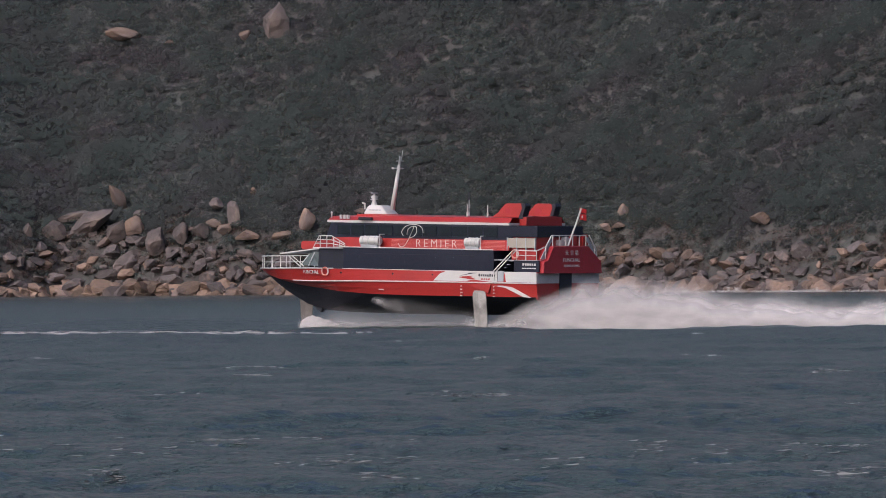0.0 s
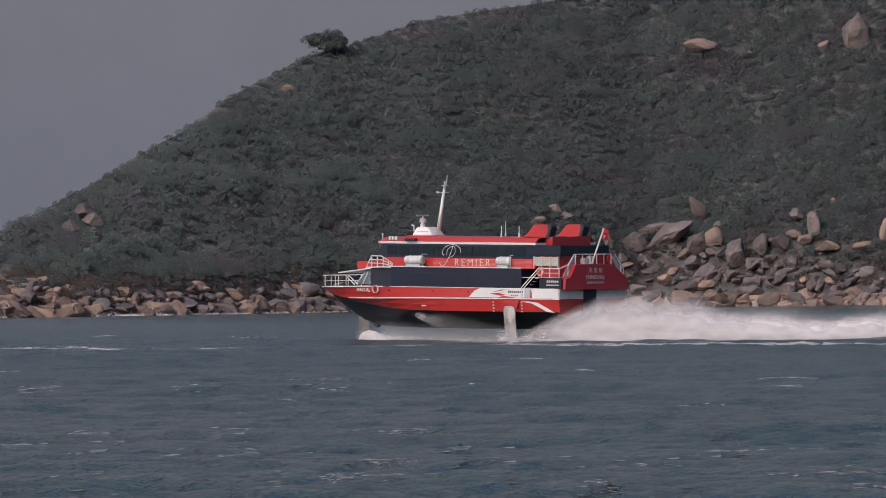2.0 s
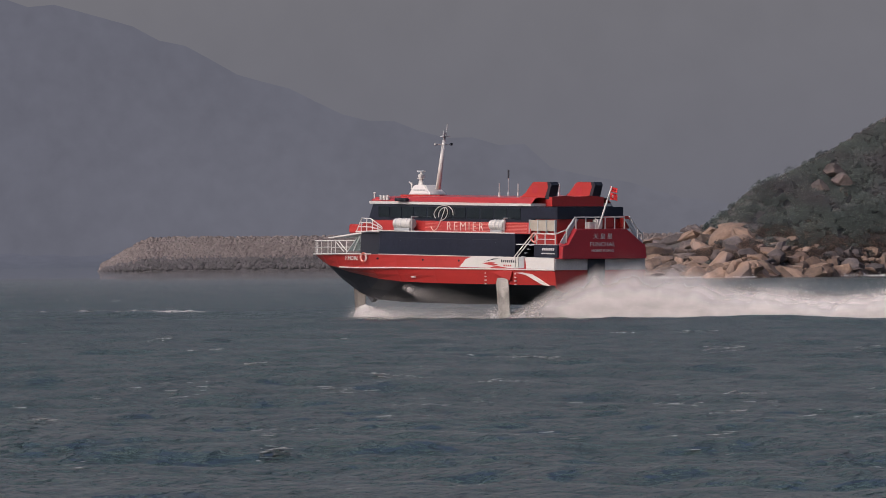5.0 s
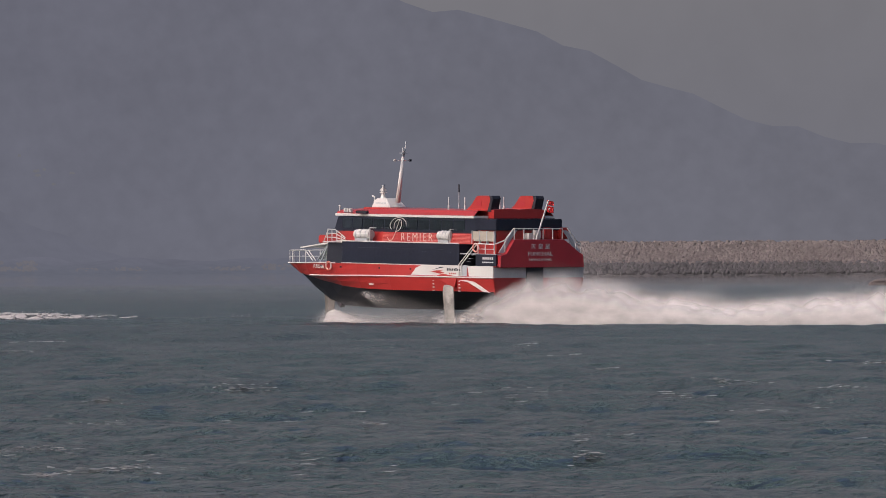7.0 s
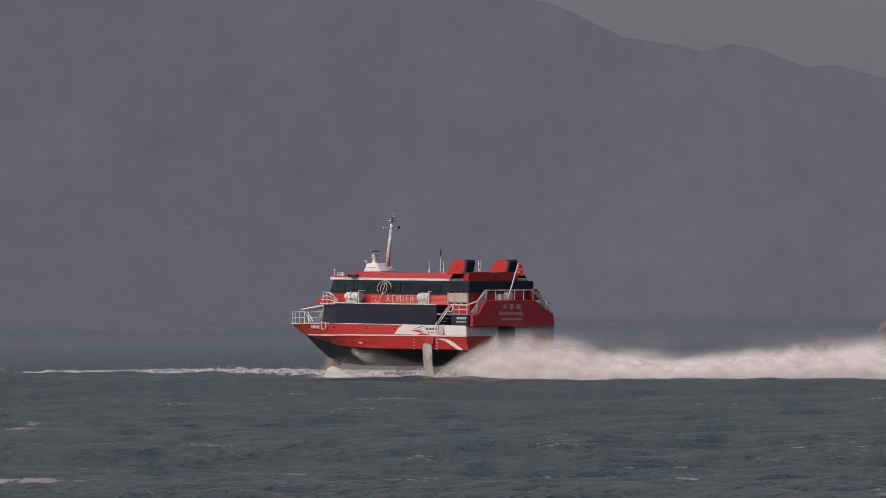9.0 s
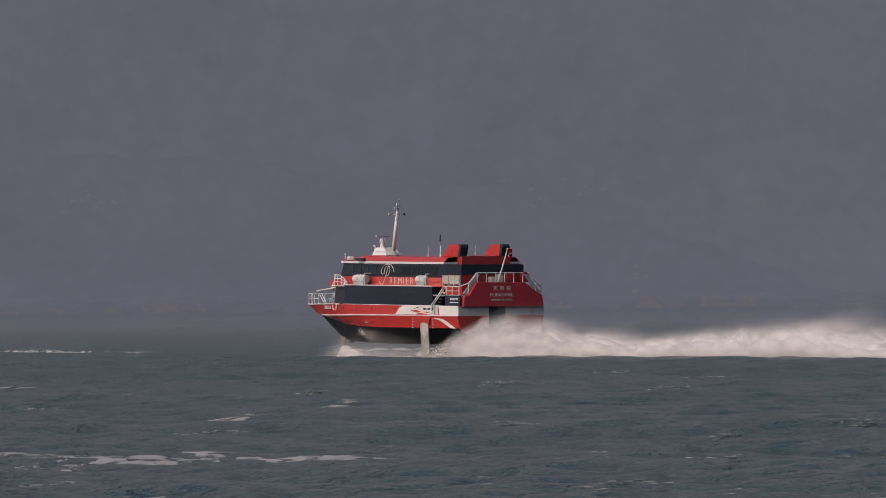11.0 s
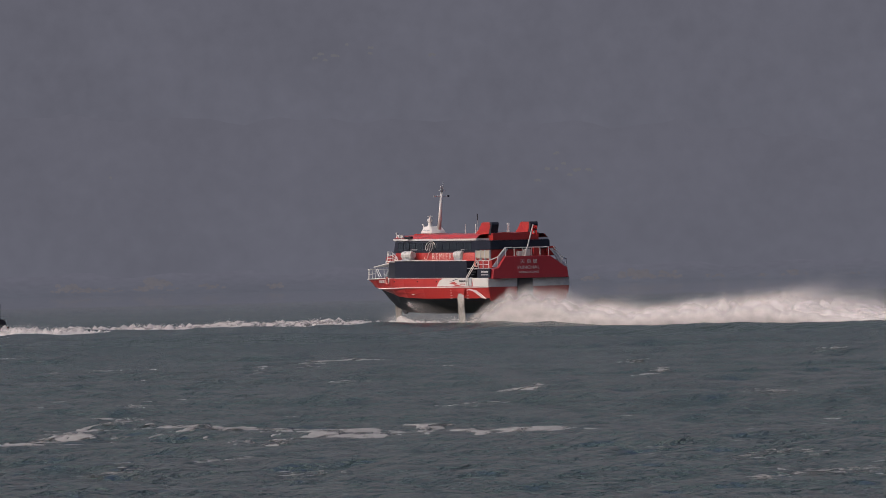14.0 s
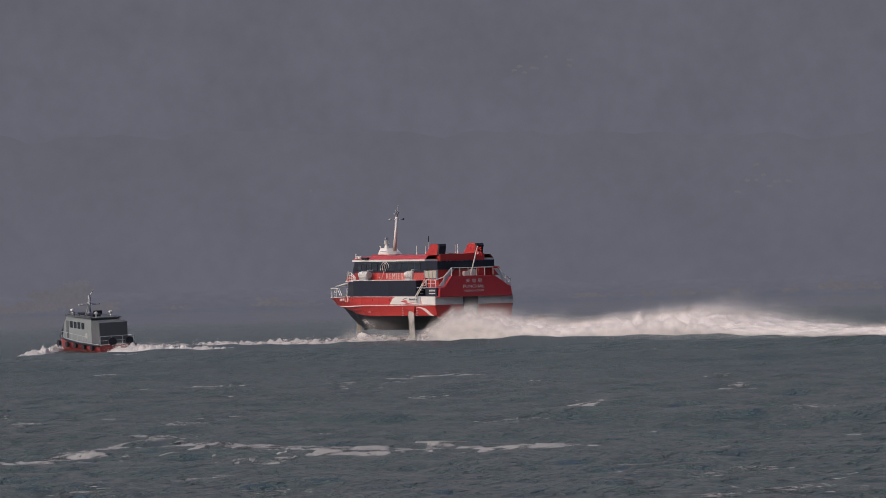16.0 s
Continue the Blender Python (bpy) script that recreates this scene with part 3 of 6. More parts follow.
# the heap of great blocks above the shore
for turn, rise, wide, high, seed, lean, dark in ((37.54, 122, 3.4, 4.4, 6, -35, False), (37.76, 78, 9.4, 4.6, 10, -36, True), (37.42, 70, 3.8, 4.4, 11, -20, False), (37.56, 62, 4.6, 4.0, 12, 0, True), (37.90, 96, 7.0, 2.2, 0, -10, True),
        (38.05, 70, 4.6, 3.2, 4, 0, True), (37.22, 44, 4.2, 5.0, 3, 10, True), (37.02, 58, 3.6, 4.4, 8, -15, True), (36.86, 64, 3.0, 3.4, 13, 0, True), (36.58, 88, 2.4, 4.4, 2, -8, True), (36.74, 112, 3.2, 3.4, 7, 15, True), (38.28, 66, 2.2, 4.2, 1, 0, True),
        (37.34, 100, 3.0, 2.2, 5, -10, True), (36.48, 58, 4.4, 3.0, 9, 0, False), (36.2, 62, 4.4, 2.0, 11, -6, False), (35.98, 84, 4.0, 3.4, 6, -12, False)):
    lone_rock(turn, rise, wide, high, seed, "dark lichened granite block in the heap above the shore" if dark else "pale granite block in the heap above the shore", 0.12, lean, dark)
rng = np.random.RandomState(77)
for turn, rise, spread, count in ((38.72, 108, 0.10, 4), (42.62, 100, 0.07, 6), (36.6, 86, 0.15, 4), (35.3, 96, 0.2, 5), (33.6, 84, 0.2, 5)):
    for _ in range(count):
        s = rng.uniform(1.4, 3.2)
        lone_rock(turn + rng.normal() * spread, rise + rng.normal() * 13, s, s * rng.uniform(0.5, 0.9), int(rng.randint(14)), "weathered granite block of an outcrop in scrub", 0.3, rng.uniform(-25, 25), rng.rand() < 0.5)
lone_rock(32.25, 78, 3.2, 2.6, 13, "brown granite rock in scrub above the shore", 0.1)


def ridge_tree(turn, high, wide):
    """A wind-bent tree on the ridge."""
    foot = land(turn, 0.985)
    tree = tagged(new("tree"), "wide dark tree standing alone on the ridge", "tree")
    tree.location = foot
    bm = bmesh.new()
    r = random.Random(5)
    tips = []
    def limb(a, b, r0, r1):
        d = b - a
        m = Matrix.Translation((a + b) / 2) @ d.to_track_quat("Z", "Y").to_matrix().to_4x4()
        bmesh.ops.create_cone(bm, cap_ends=True, segments=7, radius1=r0, radius2=r1, depth=d.length, matrix=m)
    top = Vector((0.2, 0, high * 0.16))
    limb(Vector((0, 0, -0.6)), top, 0.28, 0.2)
    for k in range(9):
        e = top + Vector((r.uniform(-0.42, 0.42) * wide, r.uniform(-0.3, 0.3) * wide, high * r.uniform(0.05, 0.5)))
        limb(top, e, 0.15, 0.05)
        tips.append(e)
        for _ in range(3):
            tips.append(e + Vector((r.uniform(-1, 1), r.uniform(-1, 1), r.uniform(-0.4, 0.6))))
    me = bpy.data.meshes.new("trunk")
    bm.to_mesh(me)
    bm.free()
    me.materials.append(BARK)
    new("trunk", me).parent = tree
    v, f = leaf_cloud(np.random.RandomState(3), np.array([tuple(t) for t in tips]), np.random.RandomState(4).uniform(1.0, 1.7, len(tips)), 110, 0.3, 0.85)
    soup("crown", v, f, [LEAF], tree)


ridge_tree(40.59, 6.4, 8.2)

# low rocks awash off the point
for t, r, s, i in ((45.45, 1330, 3.2, 2), (45.05, 1325, 2.0, 4), (44.92, 1322, 2.6, 7)):
    ob = new("sea_rock", DARK_BOULDERS[i])
    ob.matrix_world = Matrix.LocRotScale(polar(r, t, 0.1), Euler((0, 0, t)), (s * 1.6, s, s * 0.45))
    tagged(ob, "low dark wet rock awash in the sea", "rock", "rocks awash")

# surf along the rocks
rng = np.random.RandomState(31)
sv = []
for k in range(150):
    t = rng.choice([rng.uniform(43.2, 45.5), rng.uniform(31, 33), rng.uniform(39.2, 42.8)])
    r = shore_r(t) - rng.uniform(2, 7)
    w, h = rng.uniform(1.2, 5.0), rng.uniform(0.06, 0.3) * (2.6 if rng.rand() < 0.12 else 1)
    n = int(60 * w * max(h, 0.3))
    d = rng.normal(size=(n, 3)) * np.array([w * 0.35, w * 0.3, 0]) 
    d[:, 2] = np.abs(rng.normal(size=n)) * h * 0.6
    sv.append(d + np.array(polar(r, t, 0.05)))
sv = np.concatenate(sv)
tri = sv[:, None, :] + rng.normal(size=(len(sv), 3, 3)) * 0.11
surf = soup("surf", tri.reshape(-1, 3), np.arange(len(sv) * 3).reshape(-1, 3), [SPRAY])
tagged(surf, "white surf breaking on the shore rocks", "surf", kind="stuff")


# ---- breakwater ----
BW_R, BW_TOP, BW_END = 2600.0, 12.3, 48.62
rows = []
bt = np.arange(41.5, BW_END + 0.05, 0.02)
for dr, z in ((0, -2), (3, 1.0), (6, 4.2), (16, 11.0), (20, BW_TOP), (34, BW_TOP), (60, -2)):
    row = []
    for t in bt:
        taper = min(1.0, (BW_END + 0.04 - t) / 0.42)
        zz = z if z < 0 else z * (0.12 + 0.88 * taper) * (1 if taper > 0.02 else 0)
        row.append(polar(BW_R + dr, t, zz + (0.35 * noise.noise(Vector((t * 40, dr, 0))) if z > 0 else 0)))
    rows.append(row)
breakwater = grid_mesh("breakwater", np.array(rows), len(rows), len(bt), RUBBLE, smooth=False)
breakwater.data.materials.append(WETSTONE)
for poly in breakwater.data.polygons[:2 * (len(bt) - 1)]:
    poly.material_index = 1
tagged(breakwater, "long low rubble breakwater with a dark wet foot", "breakwater", kind="structure")
rng = np.random.RandomState(41)
cb = bmesh.new()
bmesh.ops.create_icosphere(cb, subdivisions=1, radius=1)
chip = (np.array([tuple(x.co) for x in cb.verts]), np.array([[x.index for x in p.verts] for p in cb.faces]))
cb.free()
rest_v, rest_f, rest_m, count = [], [], [], 0
for k in range(13000):
    t = rng.uniform(43.2, BW_END)
    w = rng.uniform(0.05, 1.0)
    taper = min(1.0, (BW_END + 0.04 - t) / 0.42)
    z = BW_TOP * w * (0.12 + 0.88 * taper)
    p = np.array(polar(BW_R + float(np.interp(w, [0, 0.08, 0.33, 0.86, 1], [2, 3, 6, 16, 19])), t, z))
    mv, mf = chip
    mm = np.array(Euler((rng.uniform(0, 3), rng.uniform(0, 3), rng.uniform(0, 6))).to_matrix()) * rng.uniform(0.5, 1.15)
    rest_v.append(mv @ mm.T + p)
    rest_f.append(mf + count)
    rest_m.append(np.full(len(mf), int(w + rng.normal() * 0.03 < 0.36)))
    count += len(mv)
rubble = soup("rubble", np.concatenate(rest_v), np.concatenate(rest_f), [RUBBLE, WETSTONE], breakwater, index=np.concatenate(rest_m))
tagged(rubble, "pale brown armour stones", kind="stuff")


# groves on the far shore: glowing shapes, haze put into their colour
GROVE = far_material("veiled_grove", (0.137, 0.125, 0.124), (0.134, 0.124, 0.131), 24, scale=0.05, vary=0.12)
grove_rng = np.random.RandomState(5)
GROVES = [(63.68, 9, 22), (63.88, 7, 15), (64.05, 9, 11), (64.25, 8, 8), (63.4, 6, 7), (54.9, 7, 8), (53.35, 5, 9)]
GROVES += [(t, grove_rng.uniform(4, 9), grove_rng.uniform(2.5, 6.5) * (1.5 if noise.noise(Vector((t * 1.3, 0, 2))) > 0.1 else 0.8)) for t in grove_rng.uniform(50.5, 64.6, 70)]
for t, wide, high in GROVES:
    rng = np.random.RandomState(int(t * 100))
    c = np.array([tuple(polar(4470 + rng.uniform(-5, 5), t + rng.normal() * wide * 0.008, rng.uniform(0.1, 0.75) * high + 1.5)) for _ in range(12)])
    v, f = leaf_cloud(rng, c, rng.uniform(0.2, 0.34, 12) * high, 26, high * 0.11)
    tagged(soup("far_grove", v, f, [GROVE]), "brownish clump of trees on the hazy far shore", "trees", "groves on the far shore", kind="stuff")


# bare rock and clearings, faint on the far hillsides; they glow, haze in the colour
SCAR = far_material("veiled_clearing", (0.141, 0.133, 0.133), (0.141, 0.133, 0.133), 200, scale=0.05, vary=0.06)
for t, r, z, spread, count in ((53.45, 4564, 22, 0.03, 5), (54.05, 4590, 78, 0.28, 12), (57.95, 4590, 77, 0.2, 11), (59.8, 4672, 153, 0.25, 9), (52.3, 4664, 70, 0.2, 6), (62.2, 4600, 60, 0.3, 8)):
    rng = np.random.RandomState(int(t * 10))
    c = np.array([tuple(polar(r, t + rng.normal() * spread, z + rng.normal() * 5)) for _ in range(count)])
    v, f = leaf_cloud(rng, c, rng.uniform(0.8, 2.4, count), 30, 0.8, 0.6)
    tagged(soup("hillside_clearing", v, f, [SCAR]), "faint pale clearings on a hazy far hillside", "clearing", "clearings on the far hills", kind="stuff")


# ---- the ferry ----
def part(name, bm, mat, parent, label="", smooth=False):
    """Links a bmesh as one mesh object under a thing or a part."""
    bmesh.ops.recalc_face_normals(bm, faces=bm.faces)
    me = bpy.data.meshes.new(name)
    bm.to_mesh(me)
    bm.free()
    for m in (mat if isinstance(mat, (list, tuple)) else [mat]):
        me.materials.append(m)
    if smooth:
        me.shade_smooth()
    else:
        me.shade_flat()
    ob = new(name, me)
    ob.parent = parent
    if label:
        tagged(ob, label)
    return ob


def block(bm, x0, x1, y0, y1, z0, z1, bevel=0.0):
    m = Matrix.Translation(((x0 + x1) / 2, (y0 + y1) / 2, (z0 + z1) / 2)) @ Matrix.Diagonal((abs(x1 - x0), abs(y1 - y0), abs(z1 - z0), 1))
    made = bmesh.ops.create_cube(bm, size=1, matrix=m)
    if bevel:
        edges = list({e for v in made["verts"] for e in v.link_edges})
        bmesh.ops.bevel(bm, geom=edges, offset=bevel, segments=2, affect="EDGES")
    return bm


def prism(bm, outline, axis, a, b):
    """An outline in two axes, drawn out along the third from a to b."""
    def at(p, k):
        q = list(p)
        q.insert(axis, k)
        return q
    lo, hi = [bm.verts.new(at(p, a)) for p in outline], [bm.verts.new(at(p, b)) for p in outline]
    n = len(outline)
    bm.faces.new(lo)
    bm.faces.new(hi[::-1])
    for i in range(n):
        bm.faces.new((lo[i], hi[i], hi[(i + 1) % n], lo[(i + 1) % n]))
    return bm


def tube(bm, points, r, sides=6):
    """A bar along a line of places."""
    pts = [Vector(p) for p in points]
    for a, b in zip(pts, pts[1:]):
        d = b - a
        m = Matrix.Translation((a + b) / 2) @ d.to_track_quat("Z", "Y").to_matrix().to_4x4()
        bmesh.ops.create_cone(bm, cap_ends=True, segments=sides, radius1=r, radius2=r, depth=d.length + r, matrix=m)
    return bm


def loft(bm, sections, close=False):
    """A skin over sections with as many places each."""
    rows = [[bm.verts.new(p) for p in s] for s in sections]
    for a, b in zip(rows, rows[1:]):
        n = len(a)
        for i in range(n if close else n - 1):
            j = (i + 1) % n
            if len({a[i], a[j], b[j], b[i]}) == 4:
                bm.faces.new((a[i], a[j], b[j], b[i]))
    return rows


def lettering(name, words, size, matrix, mat, parent, label="", thin=0.0):
    """Painted words, 1 cm proud: each letter is a piece of its own."""
    made, x = [], 0.0
    for letter in words:
        if letter == " ":
            x += size * 0.32
            continue
        cu = bpy.data.curves.new(name, "FONT")
        cu.body, cu.size, cu.extrude, cu.resolution_u, cu.offset = letter, size, 0.01, 2, -thin
        tmp = bpy.data.objects.new(name, cu)
        me = bpy.data.meshes.new_from_object(tmp)
        bpy.data.objects.remove(tmp)
        me.materials.clear()
        me.materials.append(mat)
        me.name = name
        xs = [v.co.x for v in me.vertices]
        made.append((me, x - min(xs)))
        x += max(xs) - min(xs) + size * 0.09
    for me, at in made:
        ob = new(name, me)
        ob.parent = parent
        ob.matrix_basis = matrix @ Matrix.Translation((at - x / 2, 0, 0))
        if label:
            tagged(ob, label)


def railing(name, line, height, posts, parent, r=0.035, mids=1, label="", mat=None):
    """A pipe rail along a line of foot places: top rail, middle rails, and each post under it."""
    line = [Vector(p) for p in line]
    up = Vector((0, 0, height))
    bm = tube(bmesh.new(), [p + up for p in line], r)
    for k in range(mids):
        tube(bm, [p + up * (k + 1) / (mids + 1) for p in line], r * 0.75)
    rail = part(name, bm, mat or WHITE, parent, label)
    length = sum((b - a).length for a, b in zip(line, line[1:]))
    for k in range(posts):
        d = length * k / (posts - 1)
        for a, b in zip(line, line[1:]):
            seg = (b - a).length
            if d <= seg + 1e-6:
                p = a + (b - a) * (d / seg)
                part("post", tube(bmesh.new(), [p, p + up], r), mat or WHITE, rail)
                break
            d -= seg
    return rail


def port_text(x, y, z):
    """A pose on the port side: reads from bow to stern."""
    return Matrix(((-1, 0, 0, x), (0, 0, 1, y), (0, 1, 0, z), (0, 0, 0, 1)))


def stern_text(x, y, z):
    """A pose on the stern: reads from port to starboard."""
    return Matrix(((0, 0, -1, x), (-1, 0, 0, y), (0, 1, 0, z), (0, 0, 0, 1)))


def build_ferry():
    ferry = tagged(new("hydrofoil_ferry"), "red and navy hydrofoil ferry flying above water on its foils", "ferry")
    # hull lines: station, deck half-breadth, knuckle height and half-breadth, chine height and half-breadth, keel height
    deck = [(0.5, 4.28), (6, 4.32), (12, 4.25), (16, 4.0), (19, 3.55), (21.5, 3.1), (23.5, 2.65), (25.3, 2.15), (26.6, 1.6), (27.25, 1.15), (27.5, 0.7)]
    knuckle = [(0.5, 4.33, 3.36), (6, 4.37, 3.34), (12, 4.28, 3.30), (16, 3.98, 3.26), (19, 3.42, 3.20), (21.5, 2.80, 3.16), (23.5, 2.20, 3.16), (25.3, 1.55, 3.26), (26.6, 0.95, 3.52), (27.2, 0.6, 3.72), (27.4, 0.35, 3.82)]
    chine = [(0.5, 4.10, 2.34), (6, 4.12, 2.32), (12, 4.0, 2.28), (16, 3.5, 2.32), (19, 2.75, 2.44), (21.5, 1.85, 2.64), (23.5, 1.2, 2.80), (25.3, 0.65, 3.04), (26.6, 0.35, 3.38), (27.15, 0.2, 3.62), (27.35, 0.1, 3.78)]
    keel = [(0.5, 1.0), (6, 0.88), (12, 0.82), (16, 0.80), (19, 0.82), (21.5, 0.92), (23.5, 1.36), (25.3, 2.2), (26.6, 2.98), (27.15, 3.5), (27.35, 3.76)]
    top, bottom = bmesh.new(), bmesh.new()
    for side in (1, -1):
        secs = []
        for (x, yd), (_, yk, zk), (_, yc, zc) in zip(deck, knuckle, chine):
            zd = 4.12 if x < 20 else 4.12 - 0.02 * (x - 20)
            secs.append([(x, side * yd, zd), (x, side * (yd + yk) / 2, (zd + zk) / 2), (x, side * yk, zk), (x, side * (yk * 0.55 + yc * 0.45), (zk + zc) / 2), (x, side * yc, zc)])
        loft(top, secs)
        loft(bottom, [[(x, side * yc, zc), (x, side * (yc * 0.62), zc * 0.55 + zk * 0.45 - 0.12), (x, side * yc * 0.2, zk + 0.02), (x, 0, zk)] for (x, yc, zc), (_, zk) in zip(chine, keel)])
    bmesh.ops.remove_doubles(bottom, verts=bottom.verts, dist=0.001)
    part("hull", top, RED, ferry, "glossy red topsides")
    part("hull_bottom", bottom, BLACK, ferry, "black bottom with a sharp stem")
    bm = bmesh.new()
    prism(bm, [(4.1, 2.15), (4.3, 4.1), (-4.3, 4.1), (-4.1, 2.15), (-0.8, 0.95), (0.8, 0.95)], 0, 0.5, 0.58)
    transom = part("transom", bm, RED, ferry)
    part("transom_band", block(bmesh.new(), 0.44, 0.5, -4.28, 4.28, 3.36, 4.1), SHADED_WHITE, transom, "stained white band across the stern, greyed as in shade")
    part("transom_opening", block(bmesh.new(), 0.36, 0.43, -0.35, 1.25, 2.0, 4.12), BLACK, transom, "dark machinery opening")
    bm = bmesh.new()
    loft(bm, [[(x, y, 4.12 if x < 20 else 4.12 - 0.02 * (x - 20)) for y in (yd - 0.01, -yd + 0.01)] for x, yd in deck])
    part("main_deck", bm, GREY, ferry)
    bm = bmesh.new()
    prism(bm, [(-0.72, 3.98), (0.72, 3.98), (0.37, 3.8), (0.1, 3.72), (-0.1, 3.72), (-0.37, 3.8)], 0, 27.38, 27.5)
    part("stem_cap", bm, RED, ferry)
    for side in (1, -1):
        bm = tube(bmesh.new(), [(x, side * (yk + 0.02), zk) for x, yk, zk in knuckle if x < 25], 0.05)
        part("rub_rail", bm, WHITE, ferry, "white rubbing strake")
        bm = tube(bmesh.new(), [(x, side * (yd + 0.02), 4.14 if x < 20 else 4.14 - 0.02 * (x - 20)) for x, yd in deck if x > 18], 0.045)
        part("bow_cap_rail", bm, WHITE, ferry)
        # white panel with the operator's mark
        for x0, x1, slant in ((3.9, 8.2, 1.3), (0.5, 3.3, -0.2)):
            bm = bmesh.new()
            y = side * 4.355
            prism(bm, [(x0, 3.42), (x0, 4.18), (x1, 4.18), (x1 + slant * 0.55, 3.95), (x1 + slant, 3.42)], 1, y - side * 0.06, y)
            part("white_side_panel", bm, WHITE, ferry, "white swoosh panel on the red side")
        part("gangway_door", block(bmesh.new(), 3.32, 3.88, side * 4.25, side * 4.36, 3.42, 4.2, 0.02), GREY, ferry, "grey boarding door")
        # red-and-black swoosh marks and unreadable words
        bm = bmesh.new()
        prism(bm, [(7.35, 3.72), (6.2, 3.56), (5.75, 3.66), (6.3, 3.74), (5.9, 3.83), (6.6, 3.80)], 1, side * 4.36, side * 4.375)
        part("operator_mark", bm, RED, ferry, "small red wing-shaped mark")
        bm = bmesh.new()
        prism(bm, [(7.2, 3.80), (6.2, 4.05), (5.6, 4.06), (6.3, 3.96)], 1, side * 4.36, side * 4.375)
        part("operator_mark", bm, BLACK, ferry, "thin black wing-shaped mark")
        for k in range(8):
            part("letter_bar", block(bmesh.new(), 5.5 - k * 0.19, 5.38 - k * 0.19, side * 4.36, side * 4.372, 3.80, 3.96 + 0.03 * (k in (0, 5))), BLACK, ferry)
        for k in range(4):
            part("letter_bar", block(bmesh.new(), 5.25 - k * 0.2, 5.13 - k * 0.2, side * 4.36, side * 4.372, 3.54, 3.66), RED, ferry)
        # white flash behind the after strut
        bm = bmesh.new()
        prism(bm, [(4.3, 3.14), (3.2, 3.0), (1.6, 2.35), (0.95, 2.3), (2.6, 3.05), (3.7, 3.18)], 1, side * 4.22, side * 4.31)
        part("white_flash", bm, WHITE, ferry, "curved white flash on the red side")
        for x in (4.15, 7.0):
            for k in range(4):
                part("draught_mark", block(bmesh.new(), x, x + 0.12, side * 4.18, side * 4.31, 2.3 + 0.24 * k, 2.38 + 0.24 * k), WHITE, ferry)
        part("draught_bars", block(bmesh.new(), 14.2, 14.6, side * 3.72, side * 3.98, 2.62, 2.7), WHITE, ferry)
        for x in (9.6, 13.2, 18.2, 21.0):
            bm = bmesh.new()
            bmesh.ops.create_cone(bm, cap_ends=True, segments=10, radius1=0.07, radius2=0.07, depth=0.1, matrix=Matrix.Translation((x, side * float(np.interp(x, [d[0] for d in deck], [d[1] for d in deck])), 3.85)) @ Matrix.Rotation(math.pi / 2, 4, "X"))
            part("scupper", bm, BLACK, ferry)

    # main cabin: navy side with its window band
    sides = [(4.3, 4.26), (10, 4.2), (14, 4.02), (18.0, 3.72)]
    bm = bmesh.new()
    loft(bm, [[(x, y, 4.13), (x - 0.05, y + 0.02, 4.9), (x, y, 5.72), (x, -y, 5.72), (x - 0.05, -y - 0.02, 4.9), (x, -y, 4.13)] for x, y in sides], close=True)
    bmesh.ops.holes_fill(bm, edges=bm.edges)
    cabin = part("main_cabin", bm, NAVY, ferry, "navy cabin side with dark glass")
    for side in (1, -1):
        for k in range(9):
            x0 = 5.1 + k * 1.42
            y0, y1 = (float(np.interp(x, [s[0] for s in sides], [s[1] for s in sides])) + 0.022 for x in (x0, x0 + 1.3))
            bm = bmesh.new()
            f = [bm.verts.new(p) for p in ((x0, side * y0, 4.62), (x0 + 1.3, side * y1, 4.62), (x0 + 1.3, side * y1, 5.12), (x0, side * y0, 5.12), (x0, side * (y0 - 0.05), 4.62), (x0 + 1.3, side * (y1 - 0.05), 4.62), (x0 + 1.3, side * (y1 - 0.05), 5.12), (x0, side * (y0 - 0.05), 5.12))]
            for q in ((0, 1, 2, 3), (0, 4, 5, 1), (1, 5, 6, 2), (2, 6, 7, 3), (3, 7, 4, 0)):
                bm.faces.new([f[i] for i in q])
            part("window", bm, NAVY, cabin)
        part("deck_edge", tube(bmesh.new(), [(x, side * (y + 0.06), 4.16) for x, y in sides], 0.024), WHITE, cabin, "thin white deck edge")
        for x0, x1 in ((6.0, 8.4), (9.2, 12.6), (13.1, 15.9)):
            ends = [(x, side * (float(np.interp(x, [q[0] for q in sides], [q[1] for q in sides])) + 0.035), 5.3) for x in (x0, x1)]
            part("panel_seam", tube(bmesh.new(), ends, 0.012, 4), BLACK, cabin)
        part("gutter", tube(bmesh.new(), [(x, side * (y + 0.05), 5.76) for x, y in sides] + [(21.4, side * 2.7, 5.62)], 0.04), WHITE, cabin, "thin white deck edge")
    # recess ahead of the cabin and the bridge front
    bm = bmesh.new()
    loft(bm, [[(x, y, 4.12), (x, y - 0.1, 5.6), (x, -y + 0.1, 5.6), (x, -y, 4.12)] for x, y in ((17.9, 3.45), (20.9, 2.75))], close=True)
    bmesh.ops.holes_fill(bm, edges=bm.edges)
    part("fore_cabin", bm, BLACK, ferry)
    bm = bmesh.new()
    loft(bm, [[(20.9, 2.72, 4.3), (20.9, 2.6, 5.35), (20.9, -2.6, 5.35), (20.9, -2.72, 4.3)], [(23.2, 1.7, 4.3), (22.4, 1.5, 5.3), (22.4, -1.5, 5.3), (23.2, -1.7, 4.3)]], close=True)
    bmesh.ops.holes_fill(bm, edges=bm.edges)
    bridge = part("bow_lounge", bm, PALEGLASS, ferry, "grey-green glazed bow lounge")
